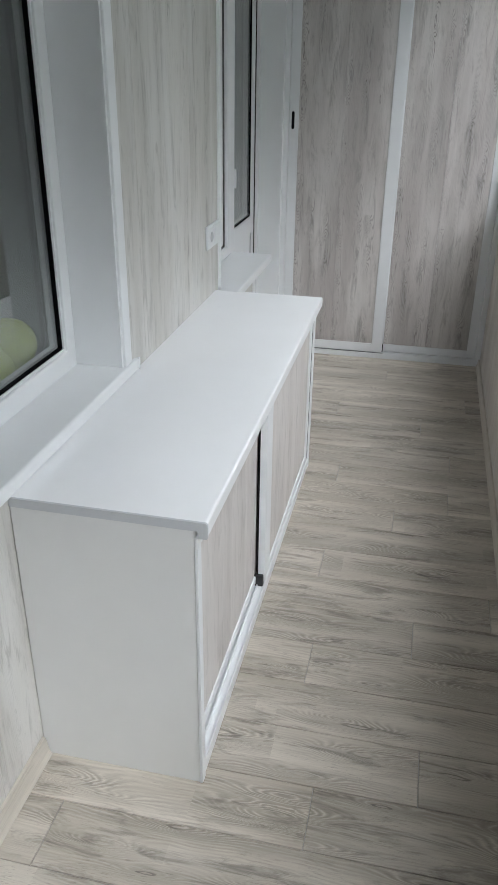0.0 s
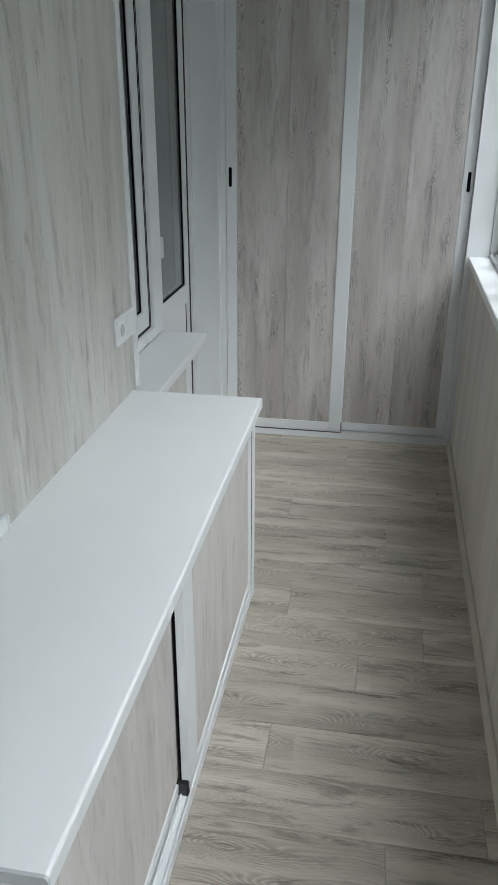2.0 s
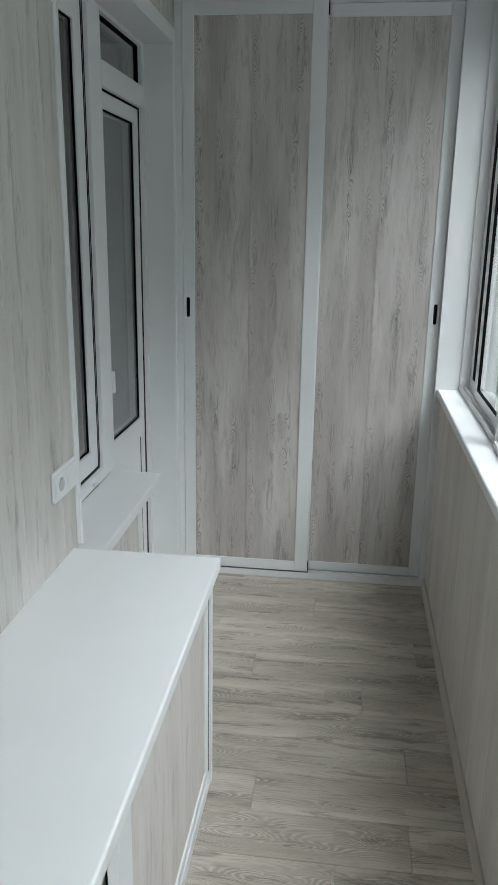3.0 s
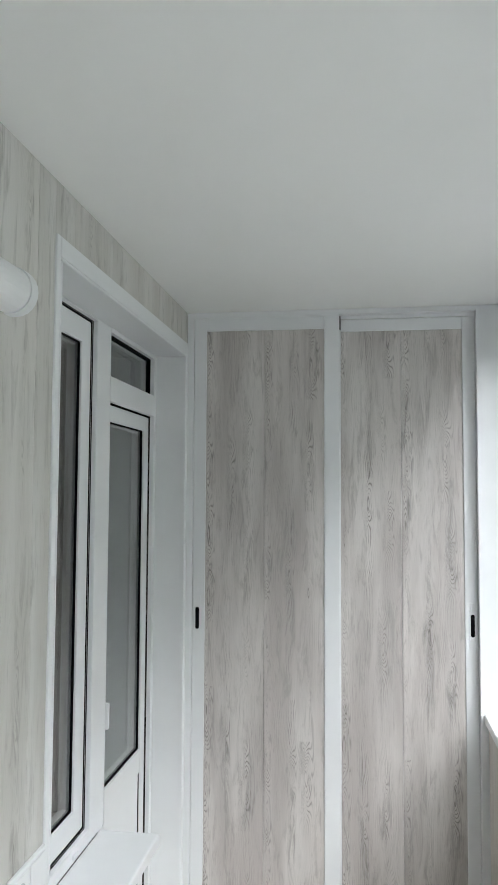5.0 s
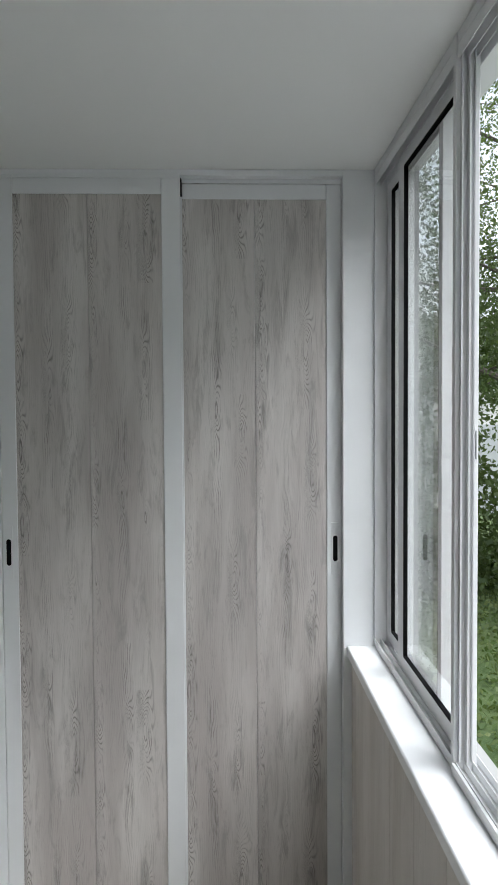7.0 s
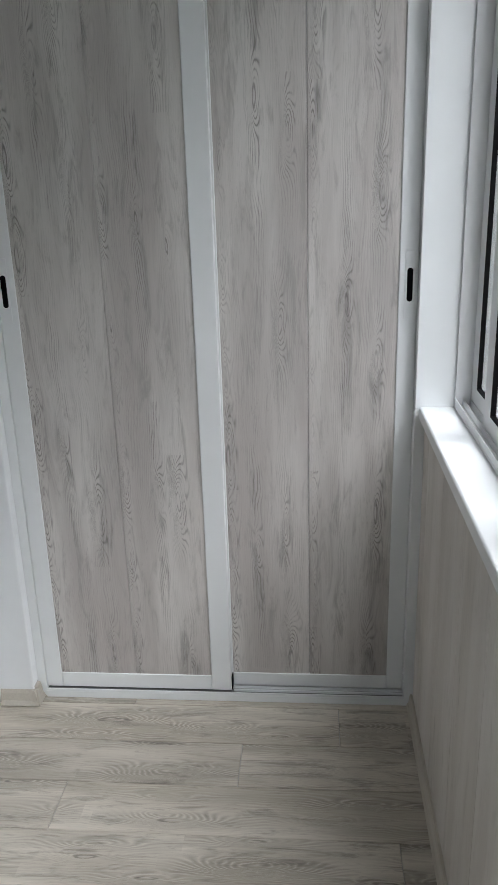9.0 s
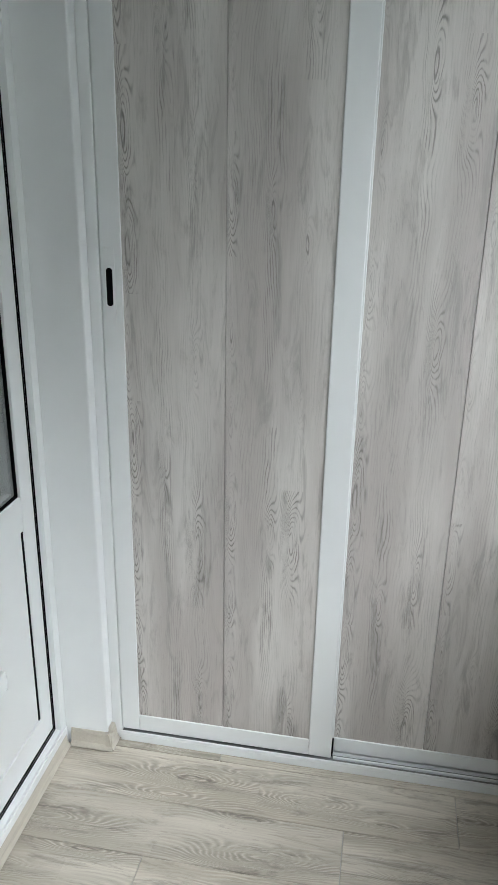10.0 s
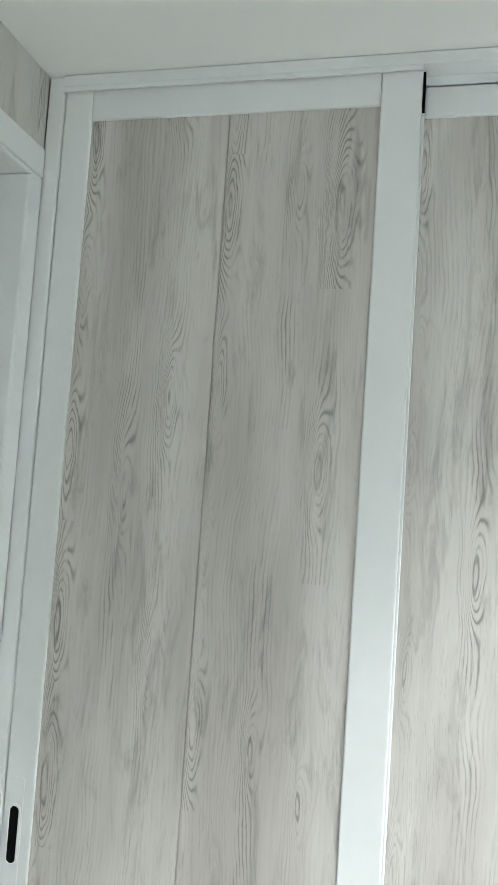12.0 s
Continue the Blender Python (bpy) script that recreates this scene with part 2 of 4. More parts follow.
PLANK = sheet("floor_decor", "X", "Y", (0.645, 0.594, 0.522), (0.40, 0.361, 0.303), (0.105, 0.090, 0.073), (0.45, 0.40, 0.33),
              ((0.0, 0.47, 0.026, 0.130, 0.085, 0.09), (0.055, 0.55, 0.014, 0.085, 0.042, 0.04), (-0.05, 0.61, 0.014, 0.090, 0.042, 0.04)),
              0.0086, where_lo=0.40, lines=0.60, fine=0.36, smudge=0.74, rough=0.36, tones=0.18, relief=0.25, pale=(0.66, 0.605, 0.53))
BASE = wood("baseboard_decor", "Y", (0.58, 0.54, 0.475), (0.49, 0.45, 0.385), (0.34, 0.30, 0.25), 0.15, 0.35, 0.6, knots=0.0, side="X")
WHITE = plastic("white_pvc", (0.80, 0.815, 0.825), 0.36)
LAMINATE = plastic("white_laminate", (0.80, 0.81, 0.82), 0.38, 0.02, 0.04)
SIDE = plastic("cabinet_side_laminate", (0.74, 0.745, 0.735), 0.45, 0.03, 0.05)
TOP = plastic("worktop_pvc", (0.88, 0.89, 0.90), 0.36, 0.02, 0.03)
CEIL = plastic("ceiling_film", (0.86, 0.87, 0.85), 0.62, 0.02, 0.03, 1.5)
ALU = plastic("white_aluminium", (0.72, 0.725, 0.73), 0.36, 0.03, 0.02)
TRACK = plastic("dull_aluminium", (0.50, 0.51, 0.52), 0.36, 0.06, 0.03)
RUBBER = plastic("black_rubber", (0.004, 0.004, 0.0045), 0.8, 0.1, spec=0.08)
BLACK = plastic("black_plastic", (0.015, 0.015, 0.016), 0.35, 0.1)
PLASTER = plastic("grey_plaster", (0.36, 0.36, 0.35), 0.8, 0.08, 0.2, 3.0)
# the room's dimness is put into this paint, darker than the walls' own
ROOMWALL = plastic("room_paint_darkened", (0.15, 0.155, 0.15), 0.8, 0.08, 0.2, 3.0)
CAPDARK = plastic("dark_grey_matt", (0.20, 0.205, 0.21), 0.7)
CAPGREY = plastic("light_grey_pvc", (0.56, 0.58, 0.60), 0.42)
CONCRETE = plastic("concrete", (0.42, 0.42, 0.41), 0.85, 0.12, 0.4, 5.0)
# cloth colour lowered as well, to carry the room's shade
CLOTH = plastic("curtain_cloth_darkened", (0.17, 0.18, 0.17), 0.85, 0.08, 0.3, 30.0)
ROOMFLOOR = wood("room_floor", "Y", (0.30, 0.22, 0.15), (0.23, 0.165, 0.11), (0.10, 0.07, 0.045), 0.3, 0.4, side="X")
FRUIT = plastic("yellow_green_skin", (0.62, 0.66, 0.20), 0.4, 0.08, 0.1, 9.0)
FROST = plastic("white_card", (0.70, 0.72, 0.74), 0.5)


def glass_material(name, tint, ior=1.5):
    m = Nodes(name)
    b = m.bsdf
    b.inputs["Base Color"].default_value = (*tint, 1)
    b.inputs["Roughness"].default_value = 0.0
    b.inputs["IOR"].default_value = ior
    b.inputs["Transmission Weight"].default_value = 1.0
    return m.mat


GLASS = glass_material("clear_glass", (0.97, 0.985, 0.98), 1.36)
ROOMGLASS = glass_material("room_glass", (0.86, 0.89, 0.87))


# ---------------------------------------------------------------- mesh helpers
def top_of(ob):
    while ob.parent:
        ob = ob.parent
    return ob


def thing(name, at, label, category, group="", kind=""):
    ob = new(name)
    ob.empty_display_size = 0.1
    ob.location = at
    return tagged(ob, label, category, group, kind)


def mesh_of(name, bm, material, smooth=False):
    me = bpy.data.meshes.new(name)
    bmesh.ops.recalc_face_normals(bm, faces=bm.faces)
    bm.to_mesh(me)
    bm.free()
    me.materials.append(material)
    if smooth:
        for p in me.polygons:
            p.use_smooth = True
    return me


def part(name, bm, material, parent, label="", smooth=False):
    """One mesh, given in world coordinates, as a part of a thing or of a part."""
    bmesh.ops.translate(bm, verts=bm.verts, vec=-Vector(top_of(parent).location))
    ob = new(name, mesh_of(name, bm, material, smooth))
    ob.parent = parent
    return tagged(ob, label)


def solid(name, bm, material, label="", category="", kind="", group="", smooth=False):
    """One mesh that is a thing or a piece of the setting, with its origin at its base."""
    lo = Vector([min(v.co[i] for v in bm.verts) for i in range(3)])
    hi = Vector([max(v.co[i] for v in bm.verts) for i in range(3)])
    at = Vector(((lo.x + hi.x) / 2, (lo.y + hi.y) / 2, lo.z))
    bmesh.ops.translate(bm, verts=bm.verts, vec=-at)
    ob = new(name, mesh_of(name, bm, material, smooth))
    ob.location = at
    return tagged(ob, label, category, group, kind)


def box(x0, x1, y0, y1, z0, z1, bevel=0.0, seg=2, bm=None):
    b = bmesh.new()
    bmesh.ops.create_cube(b, size=1.0)
    for v in b.verts:
        v.co = Vector(((x0 + x1) / 2 + v.co.x * (x1 - x0), (y0 + y1) / 2 + v.co.y * (y1 - y0), (z0 + z1) / 2 + v.co.z * (z1 - z0)))
    if bevel:
        bmesh.ops.bevel(b, geom=b.edges[:], offset=bevel, segments=seg, profile=0.5, affect="EDGES")
    if bm is None:
        return b
    return join(bm, b)


def join(bm, other):
    me = bpy.data.meshes.new("join")
    other.to_mesh(me)
    other.free()
    bm.from_mesh(me)
    bpy.data.meshes.remove(me)
    return bm


def boxes(*rows, bevel=0.0, seg=2):
    bm = bmesh.new()
    for r in rows:
        box(*r, bevel=bevel, seg=seg, bm=bm)
    return bm


def extrude_y(profile, y0, y1):
    """A profile of (x, z) points drawn along y."""
    bm = bmesh.new()
    a = [bm.verts.new((x, y0, z)) for x, z in profile]
    b = [bm.verts.new((x, y1, z)) for x, z in profile]
    n = len(profile)
    for i in range(n):
        bm.faces.new((a[i], a[(i + 1) % n], b[(i + 1) % n], b[i]))
    bm.faces.new(a[::-1])
    bm.faces.new(b)
    return bm


def extrude_x(profile, x0, x1):
    """A profile of (y, z) points drawn along x."""
    bm = bmesh.new()
    a = [bm.verts.new((x0, y, z)) for y, z in profile]
    b = [bm.verts.new((x1, y, z)) for y, z in profile]
    n = len(profile)
    for i in range(n):
        bm.faces.new((a[i], a[(i + 1) % n], b[(i + 1) % n], b[i]))
    bm.faces.new(a[::-1])
    bm.faces.new(b)
    return bm


def ring_x(x0, x1, outer, inner, bevel=0.002):
    """A mitred rectangular frame in a plane of constant x; outer and inner are (y0, y1, z0, z1)."""
    bm = bmesh.new()

    def corners(r, x):
        return [bm.verts.new((x, y, z)) for y, z in ((r[0], r[2]), (r[1], r[2]), (r[1], r[3]), (r[0], r[3]))]
    of, inf, ob_, ib = corners(outer, x0), corners(inner, x0), corners(outer, x1), corners(inner, x1)
    for i in range(4):
        j = (i + 1) % 4
        bm.faces.new((of[i], of[j], inf[j], inf[i]))
        bm.faces.new((ob_[i], ib[i], ib[j], ob_[j]))
        bm.faces.new((of[i], ob_[i], ob_[j], of[j]))
        bm.faces.new((inf[i], inf[j], ib[j], ib[i]))
    if bevel:
        bmesh.ops.bevel(bm, geom=bm.edges[:], offset=bevel, segments=2, profile=0.5, affect="EDGES")
    return bm


def piece(name, me, parent, at):
    """A piece that shares its mesh with its like."""
    ob = new(name, me)
    ob.parent = parent
    ob.location = Vector(at) - Vector(top_of(parent).location)
    return ob


def cylinder(p, q, r0, r1, n=12):
    bm = bmesh.new()
    p, q = Vector(p), Vector(q)
    d = q - p
    bmesh.ops.create_cone(bm, cap_ends=True, segments=n, radius1=r0, radius2=r1, depth=d.length,
                          matrix=Matrix.Translation((p + q) / 2) @ d.to_track_quat("Z", "Y").to_matrix().to_4x4())
    return bm


# ---------------------------------------------------------------- plan, in metres
XL, XR = -0.764, 0.392           # faces of the cladding on the house wall and on the parapet
YN, YW = -0.95, 4.50             # near end, wardrobe front
TOPZ = 2.472                     # ceiling
SILL_R = 0.934                   # parapet sill
FRAME_L = -0.900                 # face of the large window's frame
W1 = (0.45, 2.124, 0.757, 2.26)  # large window opening: y, y, z, z
D1 = (3.165, 4.455, 0.0, 2.297)  # opening of balcony door and narrow window
DOOR_Y = 3.83                    # door side of the low wall under the narrow window
XO = -1.20                       # room face of the house wall

# ---------------------------------------------------------------- setting
floor = solid("floor", box(XO, 0.60, YN - 0.12, 5.30, -0.14, -0.004), CONCRETE, "concrete balcony slab under printed planks", "floor", "structure")
ceiling = solid("ceiling", box(XO, 0.62, YN - 0.12, 5.30, TOPZ, TOPZ + 0.16), CEIL, "plain matt white balcony ceiling", "ceiling", "structure")

core = XL - 0.010
wall_left = thing("wall_left", (core, 2.0, 0.0), "house wall clad in whitewashed wood-look panels", "wall", kind="structure")
part("masonry", boxes(
    (XO, core, YN, W1[0], 0, TOPZ), (XO, core, W1[0], W1[1], 0, W1[2] - 0.035), (XO, core, W1[0], W1[1], W1[3], TOPZ),
    (XO, core, W1[1], D1[0], 0, TOPZ), (XO, core, D1[0], DOOR_Y, 0, 0.655), (XO, core, D1[0], D1[1], D1[3], TOPZ),
    (XO, core, D1[1], 5.30, 0, TOPZ)), PLASTER, wall_left)


def clad(wall, x0, x1, y0, y1, z0, z1, material, start, width=0.25, name="panel"):
    """Upright cladding boards with a fine joint between them, as pieces of the wall."""
    shared = {}
    y = start
    while y < y1 - 1e-4:
        a, b = max(y, y0), min(y + width, y1)
        if b - a > 0.004:
            w = round(b - a, 4)
            if w not in shared:
                bm = box(x0, x1, -w / 2 + 0.0006, w / 2 - 0.0006, 0, z1 - z0)
                ed = [e for e in bm.edges if abs(e.verts[0].co.z - e.verts[1].co.z) > 0.01]
                bmesh.ops.bevel(bm, geom=ed, offset=0.0012, segments=1, affect="EDGES")
                for v in bm.verts:
                    v.co.x -= x0
                shared[w] = mesh_of(name, bm, material)
            piece(name, shared[w], wall, (x0, (a + b) / 2, z0))
        y += width


wall_right = thing("wall_right", (0.48, 2.0, 0.0), "low balcony parapet clad in beige wood-look panels", "wall", kind="structure")
part("masonry", boxes((XR + 0.010, 0.58, YN, 5.30, 0, SILL_R - 0.036)), CONCRETE, wall_right)

# near end is unseen; solid here to cut light on wardrobe and cabinet end
wall_near = solid("wall_near", box(XO, 0.62, YN - 0.12, YN, 0, TOPZ), PLASTER, "plain unseen wall added to close the near end", "wall", "structure")
wall_far = solid("wall_far", box(XO, 0.62, 5.18, 5.30, 0, TOPZ), PLASTER, "plain wall behind the wardrobe", "wall", "structure")
wall_end_right = solid("wall_end", box(0.484, 0.62, 4.50, 5.18, SILL_R - 0.03, TOPZ), CONCRETE, "plain end pier beside the wardrobe", "wall", "structure")

# baseboards with a coved top
def skirting(name, pts_y, face, side, z=0.056, t=0.020):
    """Baseboard along y; side is the way it stands out from the wall."""
    p = [(0, 0.002), (t, 0.002), (t + 0.003, 0.006), (t * 0.8, z * 0.35), (t * 0.62, z * 0.8), (t * 0.45, z), (0, z)]
    return solid(name, extrude_y([(face + side * a, b) for a, b in p], *pts_y), BASE, "beige wood-look plastic baseboard", "baseboard", "structure", smooth=False)


skirting("baseboard", (YN + 0.002, 1.452), XL + 0.001, 1)
base_right = skirting("baseboard", (YN + 0.002, 4.484), XR - 0.001, -1, 0.044, 0.014)
skirting("baseboard", (3.105, DOOR_Y - 0.002), XL + 0.001, 1)
skirting("baseboard", (DOOR_Y + 0.002, 4.432), -0.884, 1, 0.05)
pb = [(0, 0.002), (-0.020, 0.002), (-0.023, 0.006), (-0.016, 0.02), (-0.0124, 0.045), (-0.009, 0.056), (0, 0.056)]
solid("baseboard", extrude_x([(4.454 + a, b) for a, b in pb], -0.862, -0.744), BASE, "beige wood-look plastic baseboard return", "baseboard", "structure")
skirting("baseboard", (4.436, 4.488), XL + 0.002, 1)

# ---------------------------------------------------------------- large house window
def casing(name, rows, label):
    return solid(name, boxes(*rows, bevel=0.003), WHITE, label, "trim", "structure")


CX0, CX1 = XL - 0.006, XL + 0.005
casing("trim", [(CX0, CX1, W1[1], W1[1] + 0.050, W1[2] - 0.002, W1[3] + 0.058)], "white plastic corner trim beside the window")
casing("trim", [(CX0, CX1, W1[0] - 0.06, W1[1] - 0.001, W1[3], W1[3] + 0.058)], "white plastic trim over the window")
casing("trim", [(CX0, CX1, W1[0] - 0.06, W1[0], W1[2] - 0.002, W1[3] - 0.001)], "white plastic corner trim beside the window")
# reveals
solid("trim", boxes((FRAME_L - 0.02, CX0 + 0.004, W1[1] - 0.008, W1[1] + 0.003, W1[2], W1[3]), bevel=0.001), WHITE, "white window reveal panel", "trim", "structure")
solid("trim", boxes((FRAME_L - 0.02, CX0 + 0.004, W1[0] - 0.003, W1[0] + 0.008, W1[2], W1[3]), bevel=0.001), WHITE, "white window reveal panel", "trim", "structure")
solid("trim", boxes((FRAME_L - 0.02, CX0 - 0.0005, W1[0] + 0.009, W1[1] - 0.009, W1[3] - 0.008, W1[3] - 0.0005), bevel=0.001), WHITE, "white window head reveal panel", "trim", "structure")

window_1 = thing("window_1", (FRAME_L, 1.28, W1[2]), "large white plastic house window with a fixed pane", "window", kind="structure")
iy0, iy1, iz0, iz1 = W1[0] + 0.009, W1[1] - 0.009, W1[2] - 0.002, W1[3] - 0.009
fr = part("window_frame", ring_x(FRAME_L - 0.060, FRAME_L, (iy0, iy1, iz0, iz1), (iy0 + 0.05, iy1 - 0.050, iz0 + 0.058, iz1 - 0.05), 0.004), WHITE, window_1)
part("glazing_bead", ring_x(FRAME_L - 0.020, FRAME_L - 0.006, (iy0 + 0.048, iy1 - 0.048, iz0 + 0.056, iz1 - 0.048), (iy0 + 0.056, iy1 - 0.056, iz0 + 0.064, iz1 - 0.056), 0.002), WHITE, window_1)
part("gasket", ring_x(FRAME_L - 0.024, FRAME_L - 0.012, (iy0 + 0.055, iy1 - 0.055, iz0 + 0.063, iz1 - 0.055), (iy0 + 0.061, iy1 - 0.061, iz0 + 0.069, iz1 - 0.061), 0.0), RUBBER, window_1, "black rubber gasket")
part("spacer", ring_x(FRAME_L - 0.042, FRAME_L - 0.027, (iy0 + 0.055, iy1 - 0.055, iz0 + 0.063, iz1 - 0.055), (iy0 + 0.068, iy1 - 0.068, iz0 + 0.076, iz1 - 0.068), 0.0), TRACK, window_1, "grey metal glazing spacer")


def pane(x, t, y0, y1, z0, z1, parent, material=None, name="pane"):
    ob = part(name, box(x - t / 2, x + t / 2, y0, y1, z0, z1), material or GLASS, parent, "clear glass pane")
    ob.visible_shadow = False
    return ob


pane(FRAME_L - 0.024, 0.004, iy0 + 0.056, iy1 - 0.056, iz0 + 0.064, iz1 - 0.056, window_1, ROOMGLASS)
pane(FRAME_L - 0.044, 0.004, iy0 + 0.052, iy1 - 0.052, iz0 + 0.060, iz1 - 0.052, window_1, ROOMGLASS)


def sill_profile(xb, xf, z, t, nose, r=0.006):
    """Flat plastic sill board with a rounded, dropped nose; (x, z) points."""
    pts = [(xb, z - t), (xb, z)]
    for i in range(6):
        a = radians(90 - 18 * i)
        pts.append((xf - r + r * math.cos(a), z - r + r * math.sin(a)))
    rb = 0.005
    for i in range(5):
        a = radians(0 - 22.5 * i)
        pts.append((xf - rb + rb * math.cos(a), z - nose + rb + rb * math.sin(a)))
    pts += [(xf - 0.016, z - nose), (xf - 0.020, z - nose + 0.006), (xf - 0.020, z - t)]
    return pts


window_sill = thing("window_sill", (XL, 1.3, 0.70), "white plastic sill board of the large window", "window sill", kind="structure")
part("board", extrude_y(sill_profile(FRAME_L - 0.030, XL + 0.012, W1[2], 0.018, 0.0343), W1[0] + 0.002, 2.203), WHITE, window_sill)
part("end_cap", boxes((XL + 0.0055, XL + 0.016, 2.203, 2.209, W1[2] - 0.0342, W1[2] + 0.002), bevel=0.002), WHITE, window_sill)

# ---------------------------------------------------------------- low cabinet with worktop
CX, CY0, CY1, CZ = -0.364, 1.459, 3.092, 0.682
cabinet = thing("low_cabinet", (-0.56, 2.27, 0.0), "low white cabinet with two wood-look sliding doors", "cabinet")
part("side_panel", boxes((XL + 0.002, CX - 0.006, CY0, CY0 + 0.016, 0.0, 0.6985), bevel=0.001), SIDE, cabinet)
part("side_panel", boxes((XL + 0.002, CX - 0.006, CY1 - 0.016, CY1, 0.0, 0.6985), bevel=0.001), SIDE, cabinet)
part("back_panel", boxes((XL + 0.002, XL + 0.010, CY0 + 0.017, CY1 - 0.017, 0.02, CZ)), SIDE, cabinet)
part("bottom_panel", boxes((XL + 0.011, CX - 0.062, CY0 + 0.017, CY1 - 0.017, 0.03, 0.046)), SIDE, cabinet)
part("shelf", boxes((XL + 0.011, CX - 0.08, CY0 + 0.017, CY1 - 0.017, 0.34, 0.356)), SIDE, cabinet)
part("front_post", boxes((CX - 0.0055, CX + 0.002, CY0 - 0.002, CY0 + 0.022, 0.0, CZ), bevel=0.0015), WHITE, cabinet)
part("front_post", boxes((CX - 0.0055, CX + 0.002, CY1 - 0.022, CY1 + 0.002, 0.0, CZ), bevel=0.0015), WHITE, cabinet)
part("bottom_track", boxes((CX - 0.058, CX - 0.001, CY0 + 0.0225, CY1 - 0.0225, 0.0, 0.030), bevel=0.0012), WHITE, cabinet)
for x0, x1, z1 in ((CX - 0.006, CX - 0.001, 0.040), (CX - 0.028, CX - 0.024, 0.038), (CX - 0.056, CX - 0.052, 0.040)):
    part("track_lip", boxes((x0, x1, CY0 + 0.0225, CY1 - 0.0225, 0.0305, z1), bevel=0.0012), WHITE, cabinet)
part("top_rail", boxes((CX - 0.058, CX - 0.002, CY0 + 0.0225, CY1 - 0.0225, 0.648, CZ - 0.001), bevel=0.0015), WHITE, cabinet)


def sliding_leaf(x, y0, y1, z0, z1, near_post, far_post, rail=0.026):
    leaf = part("sliding_door", boxes((x - 0.018, x - 0.0135, y0 + 0.004, y1 - 0.004, z0 + 0.004, z1 - 0.004)), LAMINATE, cabinet)
    part("stile", boxes((x - 0.018, x, y0, y0 + near_post, z0, z1), bevel=0.0018), WHITE, leaf)
    part("stile", boxes((x - 0.018, x, y1 - far_post, y1, z0, z1), bevel=0.0018), WHITE, leaf)
    for a, b in ((z0, z0 + rail), (z1 - rail, z1)):
        part("rail", boxes((x - 0.018, x - 0.0006, y0 + near_post + 0.0005, y1 - far_post - 0.0005, a, b), bevel=0.0018), WHITE, leaf)
    part("door_panel", boxes((x - 0.013, x - 0.006, y0 + near_post - 0.004, y1 - far_post + 0.004, z0 + rail - 0.004, z1 - rail + 0.004)), PANEL_C, leaf, "wood-look door panel")
    return leaf


sliding_leaf(CX - 0.030, CY0 + 0.024, 2.285, 0.041, 0.646, 0.012, 0.03)
leaf_front = sliding_leaf(CX - 0.005, 2.205, CY1 - 0.026, 0.041, 0.646, 0.075, 0.03)
part("end_profile", boxes((CX - 0.0262, CX - 0.0052, 2.1990, 2.2046, 0.045, 0.645), bevel=0.0012), WHITE, leaf_front)
part("edge_seal", boxes((CX - 0.0298, CX - 0.0266, 2.1985, 2.2040, 0.06, 0.644)), RUBBER, leaf_front, "black brush seal")
part("stopper", boxes((CX - 0.050, CX - 0.008, 2.186, 2.204, 0.0305, 0.070), bevel=0.003), BLACK, cabinet, "black plastic door stopper")

part("edge_seal", boxes((CX - 0.012, CX - 0.0042, CY1 - 0.0238, CY1 - 0.0222, 0.045, 0.646)), RUBBER, cabinet, "black brush seal")

worktop = thing("worktop", (-0.55, 2.27, CZ), "smooth white plastic worktop with a rounded front edge", "worktop")
WT = sill_profile(XL + 0.0006, -0.343, 0.7185, 0.019, 0.0355)
part("board", extrude_y(WT, CY0 + 0.004, 3.104), TOP, worktop)
part("bearer", boxes((XL + 0.03, CX - 0.02, CY0 + 0.02, CY1 - 0.02, CZ, 0.6990)), LAMINATE, worktop)
part("end_cap", extrude_y([(a + (0.001 if a > -0.4 else 0), b + (0.0006 if b > 0.7 else -0.0008)) for a, b in WT], CY0 - 0.0015, CY0 + 0.004), CAPGREY, worktop, "light grey plastic end cap")
part("end_cap", extrude_y([(a + (0.001 if a > -0.4 else 0), b + (0.0006 if b > 0.7 else -0.0008)) for a, b in WT], 3.104, 3.1075), WHITE, worktop, "white plastic end cap")

# ---------------------------------------------------------------- balcony door, narrow window
casing("trim", [(CX0, CX1, 3.143, D1[0] + 0.002, 0.719, 2.346)], "white plastic casing beside the narrow window")
casing("trim", [(CX0, CX1, D1[0] + 0.003, 4.4916, D1[3], 2.346)], "white plastic casing over the balcony door")
casing("trim", [(CX0, CX1 - 0.001, D1[1], 4.4916, 0.058, D1[3] - 0.001)], "white plastic casing beside the balcony door")
casing("trim", [(CX0, CX1, DOOR_Y - 0.045, DOOR_Y, 0.058, 0.662)], "white plastic casing under the sill")
FX = -0.878                      # face of the door and window frame
SX = -0.898                      # face of the sashes, set back
RX0 = FX - 0.05
solid("trim", boxes((RX0, CX1 + 0.0015, D1[1] - 0.009, D1[1] - 0.0005, 0.0, D1[3] - 0.0095), bevel=0.004, seg=3), WHITE, "white reveal panel beside the balcony door", "trim", "structure")
solid("trim", boxes((RX0, CX1 + 0.0015, D1[0] + 0.0025, D1[0] + 0.010, 0.703, D1[3] - 0.0095), bevel=0.004, seg=3), WHITE, "white reveal panel beside the narrow window", "trim", "structure")
solid("trim", boxes((RX0, CX1 + 0.0015, D1[0] + 0.0025, D1[1] - 0.0005, D1[3] - 0.009, D1[3] - 0.0005), bevel=0.004, seg=3), WHITE, "white reveal panel over the balcony door", "trim", "structure")
